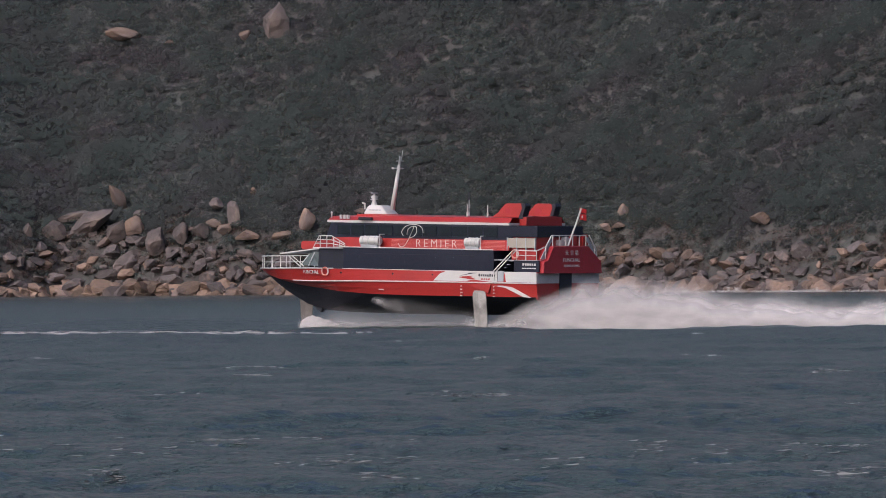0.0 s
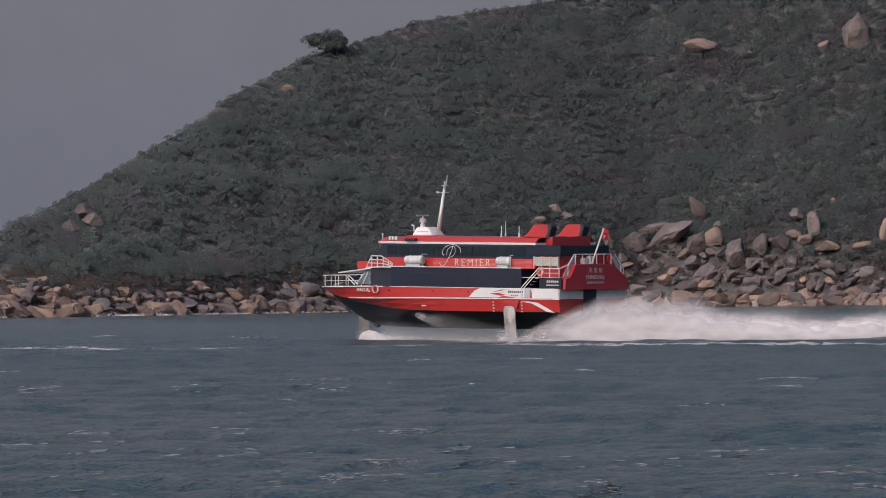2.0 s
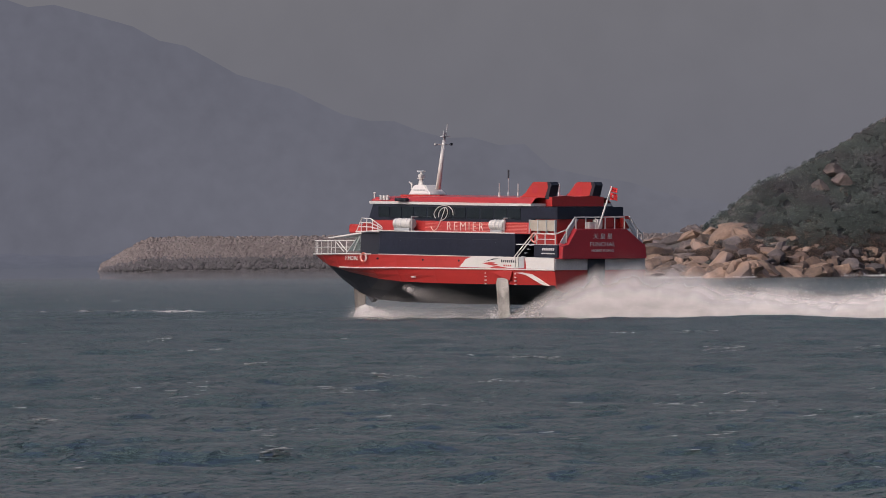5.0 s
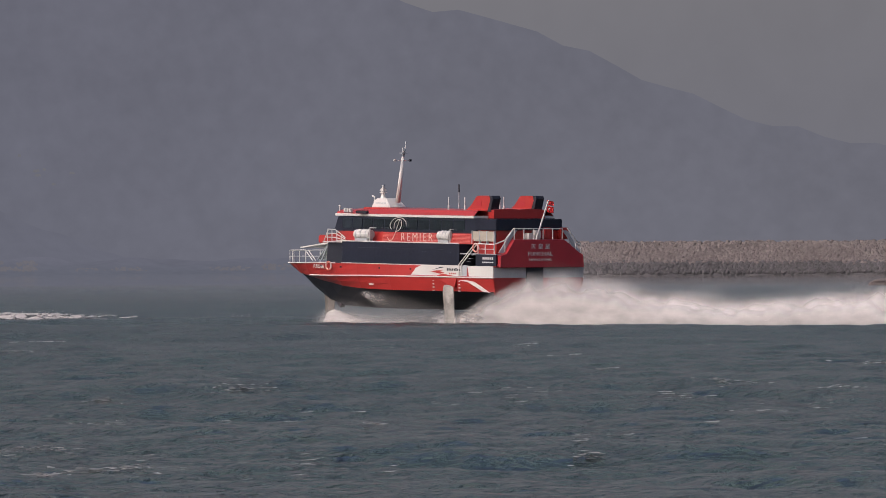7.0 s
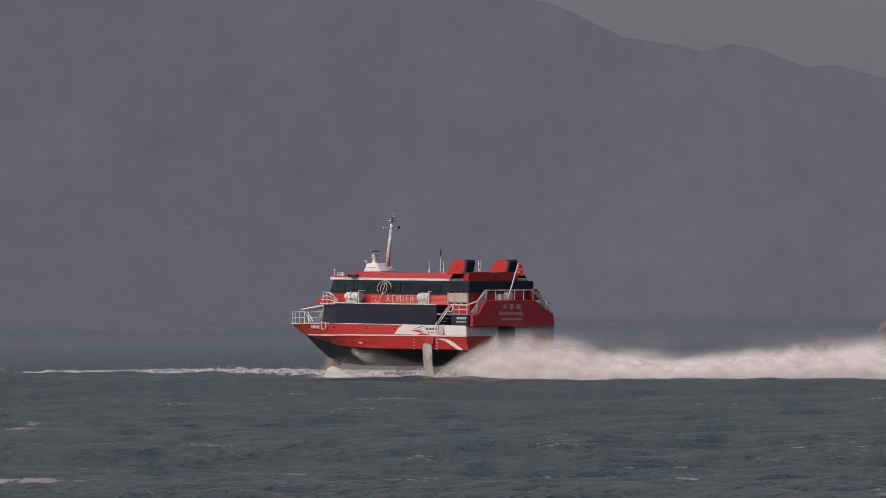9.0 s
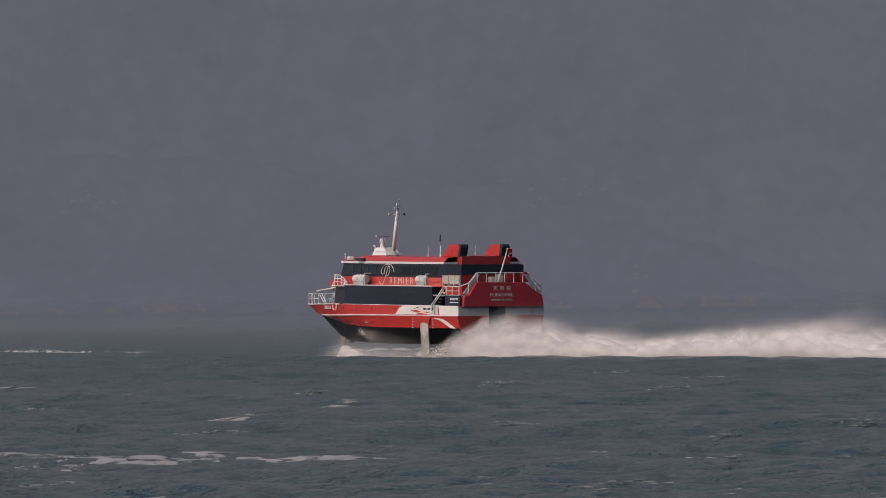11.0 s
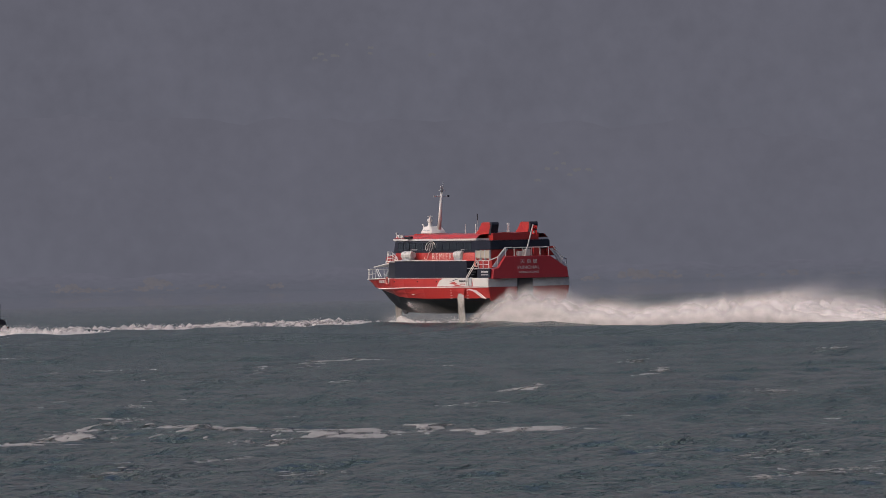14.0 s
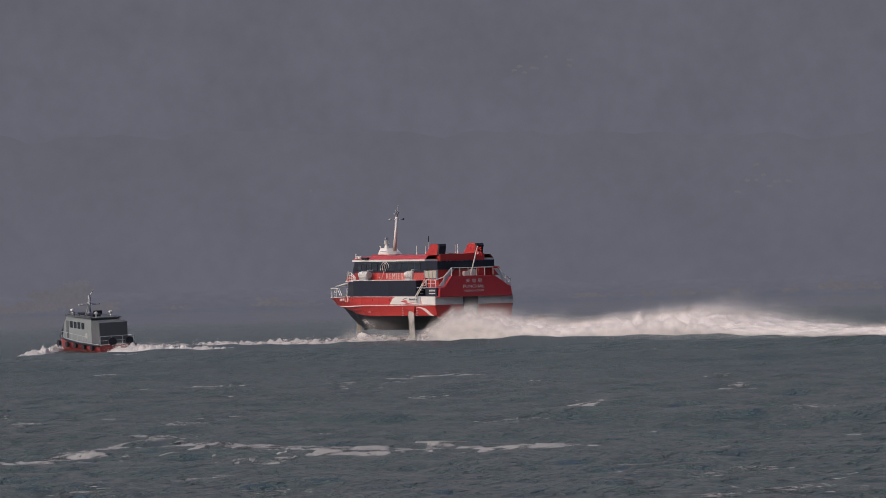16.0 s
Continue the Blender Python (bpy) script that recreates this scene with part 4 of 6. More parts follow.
    for side in (1, -1):
        for a, b in (((22.1, 2.25, 4.3), (21.7, 2.05, 5.32)), ((23.2, 1.72, 4.3), (22.4, 1.52, 5.3))):
            part("window_frame", tube(bmesh.new(), [(a[0], side * a[1], a[2]), (b[0], side * b[1], b[2])], 0.045), GREY, bridge)
    bm = bmesh.new()
    prism(bm, [(25.0, 5.12), (21.2, 5.56), (18.6, 5.60), (18.6, 5.68), (21.2, 5.66), (25.0, 5.20)], 1, -1.7, 1.9)
    part("visor_roof", bm, WHITE, ferry, "white sloping foredeck visor")
    part("foredeck_locker", block(bmesh.new(), 21.75, 23.3, 0.5, 1.6, 5.5, 6.12, 0.08), RED, ferry, "red locker on the foredeck")

    # upper deck house
    def upper(x):
        return float(np.interp(x, [3.2, 10, 16, 20.1], [3.78, 3.5, 3.0, 2.4]))
    xs = [3.2, 6, 9, 12, 15, 18, 20.1]
    bm = bmesh.new()
    loft(bm, [[(x, upper(x) + 0.1, 5.72), (x, upper(x) + 0.02, 6.48), (x, -upper(x) - 0.02, 6.48), (x, -upper(x) - 0.1, 5.72)] for x in xs[:-1] + [19.9]], close=True)
    bmesh.ops.holes_fill(bm, edges=bm.edges)
    house = part("upper_house", bm, RED, ferry, "red upper house with ribbed sides")
    for side in (1, -1):
        for k in range(7):
            z = 5.82 + k * 0.095
            part("rib", tube(bmesh.new(), [(x, side * (upper(x) + 0.10 - 0.1 * (z - 5.72)), z) for x in (3.6, 9, 14)], 0.016, 4), PALERED, house)
    bm = bmesh.new()
    loft(bm, [[(x + dx, upper(x) + 0.0, 6.48), (x, upper(x) - 0.02, 7.58), (x, -upper(x) + 0.02, 7.58), (x + dx, -upper(x), 6.48)] for x, dx in ((3.0, 0), (9, 0), (15, 0), (18, 0), (20.0, 0.45))], close=True)
    bmesh.ops.holes_fill(bm, edges=bm.edges)
    band = part("window_band", bm, NAVY, ferry, "dark upper window band")
    for side in (1, -1):
        for k in range(11):
            x0 = 4.3 + k * 1.38
            bm = bmesh.new()
            ring_ = [(x0, 6.68), (x0 + 1.24, 6.68), (x0 + 1.24, 7.42), (x0, 7.42)]
            a = [bm.verts.new((x, side * (upper(x) + 0.02), z)) for x, z in ring_]
            b = [bm.verts.new((x, side * (upper(x) - 0.04), z)) for x, z in ring_]
            bm.faces.new(a)
            for i in range(4):
                bm.faces.new((a[i], a[(i + 1) % 4], b[(i + 1) % 4], b[i]))
            part("window", bm, GLASS, band)
    bm = bmesh.new()
    loft(bm, [[(x, upper(x) + 0.06, 7.58), (x, upper(x) + 0.08, 7.76), (x, -upper(x) - 0.08, 7.76), (x, -upper(x) - 0.06, 7.58)] for x in xs + [20.3]], close=True)
    bmesh.ops.holes_fill(bm, edges=bm.edges)
    part("roof_stripe", bm, WHITE, ferry, "white stripe round the roof edge")
    bm = bmesh.new()
    loft(bm, [[(x, upper(x) + 0.03, 7.765), (x, upper(x) - 0.35, 8.02 + 0.1 * (x < 16)), (x, 0, 8.12 + 0.1 * (x < 16)), (x, -upper(x) + 0.35, 8.02 + 0.1 * (x < 16)), (x, -upper(x) - 0.03, 7.765)] for x in xs + [20.25]])
    part("roof", bm, RED, ferry, "red cambered roof")
    part("roof_searchlight_box", block(bmesh.new(), 15.8, 17.0, 3.0, 3.3, 7.78, 8.0, 0.05), BLACK, ferry)
    bm = bmesh.new()
    for k in range(3):
        block(bm, 18.2 + k * 0.32, 18.4 + k * 0.32, 2.55, 2.75, 7.84, 8.16, 0.03)
    part("roof_horns", bm, WHITE, ferry)
    bm = tube(bmesh.new(), [(20.1, 2.2, 7.8), (20.1, 2.2, 8.25)], 0.05)
    bmesh.ops.create_uvsphere(bm, u_segments=8, v_segments=6, radius=0.09, matrix=Matrix.Translation((20.1, 2.2, 8.3)))
    part("side_light", bm, WHITE, ferry)

    # wheelhouse dome, radar and mast
    bm = bmesh.new()
    loft(bm, [[(18.2, y, 8.2) for y in (0.85, -0.85)] + [(16.0, y, 8.2) for y in (-0.85, 0.85)], [(17.9, y, 8.88) for y in (0.62, -0.62)] + [(16.75, y, 8.9) for y in (-0.62, 0.62)]], close=True)
    bmesh.ops.holes_fill(bm, edges=bm.edges)
    bmesh.ops.bevel(bm, geom=list(bm.edges), offset=0.07, segments=2, affect="EDGES")
    dome = part("wheelhouse_top", bm, WHITE, ferry, "off-white sloping wheelhouse top")
    part("wheelhouse_skirt", block(bmesh.new(), 14.6, 18.5, -1.3, 1.3, 8.02, 8.22, 0.05), RED, dome)
    bm = bmesh.new()
    for k in range(4):
        block(bm, 16.6 + k * 0.3, 16.8 + k * 0.3, 0.7, 0.78, 8.5, 8.58)
    part("vent_slots", bm, GREY, dome)
    # a tapered column, a ledge and the gear housing
    bm = bmesh.new()
    bmesh.ops.create_cone(bm, cap_ends=True, segments=12, radius1=0.24, radius2=0.13, depth=0.42, matrix=Matrix.Translation((17.75, 0, 9.08)))
    bmesh.ops.create_cone(bm, cap_ends=True, segments=12, radius1=0.29, radius2=0.29, depth=0.05, matrix=Matrix.Translation((17.75, 0, 9.31)))
    block(bm, 17.53, 17.95, -0.19, 0.19, 9.335, 9.62, 0.06)
    tube(bm, [(17.75, 0, 9.6), (17.75, 0, 9.78)], 0.07, 8)
    radar = part("radar_pedestal", bm, WHITE, ferry)
    scanner = part("radar_scanner", block(bmesh.new(), -0.09, 0.09, -0.78, 0.78, -0.06, 0.06, 0.03), GREY, radar, "grey radar scanner bar")
    scanner.location = (17.75, 0, 9.82)
    part("radar_tube", tube(bmesh.new(), [(18.4, 0.3, 8.6), (18.4, 0.3, 9.0), (18.6, 0.3, 9.05)], 0.06), WHITE, radar)
    bm = bmesh.new()
    d = Vector((-0.55, 0, 3.35))
    bmesh.ops.create_cone(bm, cap_ends=True, segments=12, radius1=0.19, radius2=0.11, depth=d.length, matrix=Matrix.Translation(Vector((16.1, 0, 8.6)) + d / 2) @ d.to_track_quat("Z", "Y").to_matrix().to_4x4())
    mast = part("mast", bm, WHITE, ferry, "raked white mast", smooth=True)
    part("yardarm", tube(bmesh.new(), [(15.6, -0.75, 11.68), (15.6, 0.75, 11.68)], 0.035), WHITE, mast)
    bm = tube(bmesh.new(), [(15.55, 0, 11.9), (15.45, 0, 12.45)], 0.1)
    block(bm, 15.3, 15.62, -0.3, 0.3, 12.2, 12.26)
    tube(bm, [(15.4, 0.16, 12.26), (15.4, 0.16, 12.6)], 0.05)
    tube(bm, [(15.55, -0.2, 12.26), (15.55, -0.2, 12.5)], 0.05)
    part("masthead_lights", bm, GREY, mast)
    part("mast_aerial", tube(bmesh.new(), [(15.35, 0, 12.3), (15.23, 0, 13.05)], 0.03), GREY, mast)
    for y in (-0.75, 0.75):
        part("yardarm_lamp", block(bmesh.new(), 15.52, 15.68, y - 0.09, y + 0.09, 11.6, 11.78, 0.03), BLACK if y < 0 else WHITE, mast)
    for x, y, z in ((8.1, 2.0, 9.05), (9.25, 0.0, 9.5), (6.3, 2.0, 9.05), (7.0, -2.0, 9.1), (5.0, -0.6, 9.1)):
        bm = tube(bmesh.new(), [(x, y, 8.1), (x, y, z)], 0.035)
        tube(bm, [(x, y, 8.1), (x, y, 8.45)], 0.07)
        part("whip_aerial", bm, WHITE if x != 9.25 else GREY, ferry)
    bm = tube(bmesh.new(), [(9.25, 0, 9.45), (9.25, 0, 9.95)], 0.06)
    part("camera_head", bm, BLACK, ferry)

    # engine casing and the two air intakes
    bm = bmesh.new()
    prism(bm, [(2.45, 7.58), (2.45, 8.2), (1.3, 8.28), (0, 8.22), (-1.3, 8.28), (-2.45, 8.2), (-2.45, 7.58)], 0, 2.6, 5.6)
    casing = part("engine_casing", bm, RED, ferry)
    for y0, y1 in ((1.72, 2.45), (-2.45, -1.72)):
        bm = bmesh.new()
        prism(bm, [(5.65, 8.15), (5.1, 8.5), (4.5, 9.14), (4.3, 9.2), (3.05, 9.2), (2.95, 8.85), (3.3, 8.1), (3.3, 7.9), (5.65, 7.9)], 1, y0, y1)
        stack = part("exhaust_stack", bm, RED, ferry, "red angled exhaust stack with black aft face")
        bm = bmesh.new()
        prism(bm, [(3.1, 9.21), (2.8, 9.21), (2.7, 9.0), (2.92, 8.3), (2.88, 8.05), (3.34, 8.05), (3.0, 8.85)], 1, y0 - 0.01, y1 + 0.01)
        part("exhaust_mouth", bm, BLACK, stack)
        y = y1 + 0.012 if y1 > 0 else y1 - 0.012
        for yy in (y0, y1):
            part("stack_grille", block(bmesh.new(), 3.95, 4.5, yy - 0.02, yy + 0.02, 8.45, 8.85), DARKRED, stack)
    # after deck house, canopy, vents
    part("canopy", block(bmesh.new(), 0.75, 3.1, -2.5, 3.82, 6.74, 7.56, 0.05), NAVY, ferry, "navy canopy over the after deck")
    part("after_bulkhead", block(bmesh.new(), 0.95, 3.1, -2.5, 3.62, 5.06, 6.74), RED, ferry, "red bulkhead under the canopy")
    part("louvre_panel", block(bmesh.new(), 0.95, 3.35, 3.72, 3.84, 5.95, 6.66), LOUVRE, ferry, "beige louvred vent panel")
    for x in (0.95, 1.75, 2.55, 3.35):
        part("vent_post", block(bmesh.new(), x - 0.035, x + 0.035, 3.7, 3.88, 5.75, 6.7), GREY, ferry)
    for y in (-2.6, -1.0):
        part("red_column", block(bmesh.new(), 0.6, 1.3, y - 0.45, y + 0.45, 6.1, 6.95, 0.1), RED, ferry)
    bm = bmesh.new()
    block(bm, 0.5, 1.1, 0.4, 1.0, 6.1, 6.55, 0.06)
    block(bm, 0.5, 1.0, -0.3, 0.3, 6.1, 6.75, 0.08)
    part("deck_gear", bm, WHITE, ferry, "white deck lockers")

    # stern box with the name
    bm = bmesh.new()
    prism(bm, [(4.1, 4.1), (4.02, 4.95), (3.45, 5.05), (2.75, 6.1), (-2.05, 6.1), (-3.5, 5.12), (-3.85, 5.05), (-4.0, 4.1)], 0, 0.0, 1.1)
    bmesh.ops.bevel(bm, geom=list(bm.edges), offset=0.03, segments=1, affect="EDGES")
    box = part("stern_box", bm, DARKRED, ferry, "dark red stern box with the ship's name")
    try_words = (("天 皇 星", 0.40, 5.47), ("FUNCHAL", 0.42, 4.94), ("HONG KONG", 0.27, 4.56))
    for words, size, z in try_words:
        lettering("stern_lettering", words, size, stern_text(-0.02, 0.25, z) @ Matrix.Diagonal((1.28, 1, 1, 1)), WHITE, box, "white painted lettering")
    part("side_plate", block(bmesh.new(), 0.3, 2.5, 4.12, 4.24, 4.2, 5.02), NAVY, ferry, "navy side plate with white letter bars")
    for k in range(6):
        part("letter_bar", block(bmesh.new(), 1.75 - k * 0.2, 1.6 - k * 0.2, 4.24, 4.252, 4.66, 4.82), WHITE, ferry)
        part("letter_bar", block(bmesh.new(), 1.8 - k * 0.21, 1.62 - k * 0.21, 4.24, 4.252, 4.42, 4.5), WHITE, ferry)
    part("after_deck", block(bmesh.new(), 0.5, 4.3, -4.2, 4.2, 5.0, 5.06), GREY, ferry)
    for side in (1, -1):
        bm = bmesh.new()
        prism(bm, [(side * 3.5, 5.1), (side * 2.75, 6.12), (side * 2.2, 6.75), (side * 2.6, 6.75), (side * 3.95, 5.15)], 0, 0.35, 0.42)
        part("bulwark_panel", bm, GREY, ferry, "pale grey sloping bulwark")
    railing("stern_railing", [(0.2, 2.6, 6.1), (0.2, -2.0, 6.1)], 0.78, 6, ferry, 0.04, 0, "white pipe railing round the stern")
    for side in (1, -1):
        tb = tube(bmesh.new(), [(0.3, side * 2.6, 6.88), (0.3, side * 3.4, 6.05), (0.6, side * 4.15, 5.75), (2.3, side * 4.2, 5.78)], 0.045)
        sloped = part("sloped_rail", tb, WHITE, ferry)
        for p, q in (((0.3, 3.4, 5.2), (0.3, 3.4, 6.05)), ((0.6, 4.15, 5.05), (0.6, 4.15, 5.75)), ((1.5, 4.2, 5.05), (1.5, 4.2, 5.77)), ((2.3, 4.2, 5.05), (2.3, 4.2, 5.78))):
            part("post", tube(bmesh.new(), [(p[0], side * p[1], p[2]), (q[0], side * q[1], q[2])], 0.04), WHITE, sloped)
        part("middle_rail", tube(bmesh.new(), [(0.6, side * 4.15, 5.4), (2.3, side * 4.2, 5.4)], 0.03), WHITE, sloped)
        # side stair
        for dx in (0.0, 0.28):
            tb = tube(bmesh.new(), [(2.3 + dx, side * 4.3, 5.75), (3.85 + dx, side * 4.42, 4.25), (3.85 + dx, side * 4.42, 3.5)], 0.045)
            part("stair_rail", tb, WHITE, ferry)
        for k in range(6):
            part("stair_step", block(bmesh.new(), 2.55 + k * 0.26, 2.75 + k * 0.26, side * 4.2, side * 4.42, 4.95 - k * 0.25, 4.99 - k * 0.25), GREY, ferry)
    # flagstaff with two flags
    staff = part("flagstaff", tube(bmesh.new(), [(0.15, 0.55, 6.1), (-0.75, 0.2, 8.9)], 0.07), WHITE, ferry, "raked white ensign staff")
    for z0, z1 in ((8.1, 8.55), (8.62, 8.95)):
        bm = bmesh.new()
        secs = []
        for k in range(6):
            u = k / 5
            secs.append([(-0.62 - 0.42 * u, 0.22 - 0.2 * u + 0.07 * math.sin(5 * u), z - 0.12 * u) for z in (z0, z1)])
        loft(bm, secs)
        bmesh.ops.solidify(bm, geom=bm.faces[:], thickness=0.02)
        part("flag", bm, FLAG, staff, "small red flag")
    bm = bmesh.new()
    bmesh.ops.create_cone(bm, cap_ends=True, segments=10, radius1=0.1, radius2=0.1, depth=0.05, matrix=Matrix.Translation((-0.83, 0.15, 8.28)) @ Matrix.Rotation(math.pi / 2, 4, "Y"))
    part("flag_emblem", bm, WHITE, staff)

    # foredeck rails
    for side in (1, -1):
        line = [(27.4, side * 0.65, 3.98), (27.15, side * 1.15, 4.0), (26.5, side * 1.6, 4.02), (25.2, side * 2.1, 4.05), (23.6, side * 2.55, 4.08)]
        railing("bow_railing", line, 0.92, 5, ferry, 0.032, 1, "white pipe railing round the bow")
        for dx in (0, 0.35):
            part("stair_handrail", tube(bmesh.new(), [(23.9 - dx, side * 2.3, 4.98), (22.6 - dx, side * 2.7, 4.25)], 0.04), WHITE, ferry)
        part("bow_brace", tube(bmesh.new(), [(27.4, side * 0.65, 4.9), (27.4, -side * 0.05, 4.9)], 0.04), WHITE, ferry)
        # upper foredeck rail, bowed
        for h in (0.0, 0.33, 0.62, 0.92):
            pts = [(21.5 - 0.55 * h, side * 2.55, 5.66 + h), (20.6, side * 2.95, 5.66 + h), (19.4, side * 3.2, 5.66 + h * 0.98), (18.6, side * 3.3, 5.66 + h * 0.62), (18.1, side * 3.35, 5.66 + h * 0.35)]
            upper_rail = part("upper_deck_rail", tube(bmesh.new(), pts, 0.035), WHITE, ferry)
            if h > 0.9:
                for p, q in (((21.5, 2.55), (21.0, 2.55)), ((20.6, 2.95), (20.6, 2.95)), ((19.9, 3.1), (19.9, 3.1)), ((19.2, 3.22), (19.2, 3.22)), ((18.6, 3.3), (18.6, 3.3))):
                    part("post", tube(bmesh.new(), [(p[0], side * p[1], 5.66), (q[0], side * q[1], 6.5 if q[0] > 18.7 else 6.2)], 0.035), WHITE, upper_rail)
        bm = bmesh.new()
        prism(bm, [(21.2, 5.68), (20.8, 6.3), (19.3, 6.28), (18.2, 5.9), (18.2, 5.68)], 1, side * 2.48, side * 2.52)
        part("dodger", bm, RED, ferry, "red canvas dodger inside the rail")
        # life rafts in their cradles, on the side deck
        for x0, x1 in ((14.7, 16.35), (5.75, 7.05)):
            bm = bmesh.new()
            y = side * 3.72
            n = 5
            for k in range(n):
                a, b = x0 + (x1 - x0) * k / n, x0 + (x1 - x0) * (k + 1) / n
                rad = 0.36 if k in (1, 3) else 0.335
                bmesh.ops.create_cone(bm, cap_ends=True, segments=16, radius1=rad, radius2=rad, depth=b - a, matrix=Matrix.Translation(((a + b) / 2, y, 6.28)) @ Matrix.Rotation(math.pi / 2, 4, "Y"))
            raft = part("life_raft", bm, WHITE, ferry, "white banded life raft canister", smooth=False)
            for x in (x0 + 0.3, (x0 + x1) / 2, x1 - 0.3):
                part("strap", tube(bmesh.new(), [(x, y + 0.375 * math.cos(t), 6.28 + 0.375 * math.sin(t)) for t in np.linspace(0, 6.28, 13)], 0.02, 4), GREY, raft)
            part("cradle", block(bmesh.new(), x0 + 0.1, x1 - 0.1, side * 3.5, side * 4.0, 5.76, 5.98), GREY, raft)
            part("raft_frame", tube(bmesh.new(), [(x0 - 0.15, side * 4.0, 5.76), (x0 - 0.15, side * 4.0, 6.75), (x0 - 0.15, side * 3.4, 6.75)], 0.04), WHITE, raft)
        # life rings
        for x, y, z in ((19.75, 3.46, 3.90), (2.3, 4.34, 5.5)):
            bm = bmesh.new()
            secs = []
            for k in range(17):
                a = 2 * math.pi * k / 16
                secs.append([(x + (0.29 + 0.065 * math.cos(b)) * math.cos(a), side * (y + 0.065 * math.sin(b) + 0.08), z + (0.29 + 0.065 * math.cos(b)) * math.sin(a)) for b in np.linspace(0, 2 * math.pi, 8, endpoint=False)])
            loft(bm, secs, close=True)
            part("life_ring", bm, RING, ferry, "white and orange life ring")
        # bow name
        if side > 0:
            lettering("bow_lettering", "FUNCHAL", 0.40, Matrix.Translation((21.2, 3.24, 3.70)) @ Matrix.Rotation(-0.24, 4, "Z") @ port_text(0, 0, 0), WHITE, ferry, "white painted lettering")
        # word in tall letters on the ribbed side, with a swirled initial
        x = 11.75
        for letter, w in zip("REMIER", (0.72, 0.66, 0.86, 0.42, 0.66, 0.70)):
            if side > 0:
                lettering("tall_letter", letter, 0.86, port_text(x - w / 2, upper(x) + 0.10, 5.86), CREAM, ferry, thin=0.014)
            x -= w
        strokes = ([(1.49, 1.54), (1.24, 1.07), (0.91, 0.5), (0.58, 0.12), (0.25, 0.05), (0.03, 0.28)],
                   [(2.35, 1.11), (2.28, 1.44), (1.85, 1.69), (1.24, 1.72), (0.66, 1.54), (0.33, 1.16), (0.5, 0.88)],
                   [(0.83, 0.94), (0.91, 1.32), (1.29, 1.57), (1.69, 1.54), (1.74, 1.16), (1.45, 0.83), (1.02, 0.71)])
        bm = bmesh.new()
        for stroke in strokes:
            fine = []
            for k in range(len(stroke) - 1):
                p0, p1, p2, p3 = (stroke[max(0, min(len(stroke) - 1, k + o))] for o in (-1, 0, 1, 2))
                for step in range(5):
                    u = step / 4
                    fine.append([0.5 * (2 * b + (c - a) * u + (2 * a - 5 * b + 4 * c - d) * u * u + (3 * b - a - 3 * c + d) * u ** 3) for a, b, c, d in zip(p0, p1, p2, p3)])
            fine = [p for k, p in enumerate(fine) if k == 0 or p != fine[k - 1]]
            tube(bm, [(13.35 - p, side * (upper(13.35 - p) + 0.11), 5.8 + q) for p, q in fine], 0.026, 5)
        part("swirl_letter", bm, CREAM, ferry, "pale swirled initial")

        # after strut with its pod; underwater foil
        bm = bmesh.new()
        y = side * 4.2
        secs = []
        for z, xa, xb, w in ((2.75, 5.0, 6.05, 0.15), (2.3, 4.92, 6.12, 0.17), (1.8, 4.88, 6.05, 0.16), (0.9, 4.8, 5.95, 0.13), (-0.8, 4.7, 5.75, 0.12)):
            secs.append([(xb, y, z), ((xa + xb) / 2, y + w, z), (xa, y + 0.03, z), (xa, y - 0.03, z), ((xa + xb) / 2, y - w, z)])
        loft(bm, secs, close=True)
        bmesh.ops.holes_fill(bm, edges=bm.edges)
        part("after_strut", bm, STEEL, ferry, "weathered pale steel foil strut")
        bm = bmesh.new()
        prism(bm, [(4.6, 2.6), (6.2, 3.1), (5.4, 3.3), (4.4, 3.2)], 1, side * 3.9, side * 4.42)
        part("strut_hinge", bm, RED, ferry)
    bm = bmesh.new()
    secs = []
    for z, xa, xb, w in ((2.1, 23.1, 24.5, 0.2), (1.2, 23.2, 24.35, 0.17), (0.4, 23.3, 24.3, 0.14), (-0.8, 23.4, 24.2, 0.12)):
        secs.append([(xb, 0, z), ((xa + xb) / 2, w, z), (xa, 0.03, z), (xa, -0.03, z), ((xa + xb) / 2, -w, z)])
    loft(bm, secs, close=True)
    bmesh.ops.holes_fill(bm, edges=bm.edges)
    part("bow_strut", bm, BOWSTEEL, ferry, "stained grey-brown steel bow strut")
    bm = bmesh.new()
    prism(bm, [(23.2, 1.4), (22.4, 0.75), (22.2, 0.95), (23.0, 1.75)], 1, -0.2, 0.2)
    part("bow_strut_door", bm, BLACK, ferry)
    part("after_foil", block(bmesh.new(), 4.8, 5.8, -4.3, 4.3, -0.9, -0.75), STEEL, ferry)
    part("bow_foil", block(bmesh.new(), 23.4, 24.2, -2.2, 2.2, -0.9, -0.75), STEEL, ferry)
    return ferry, scanner


ferry, radar_scanner = build_ferry()


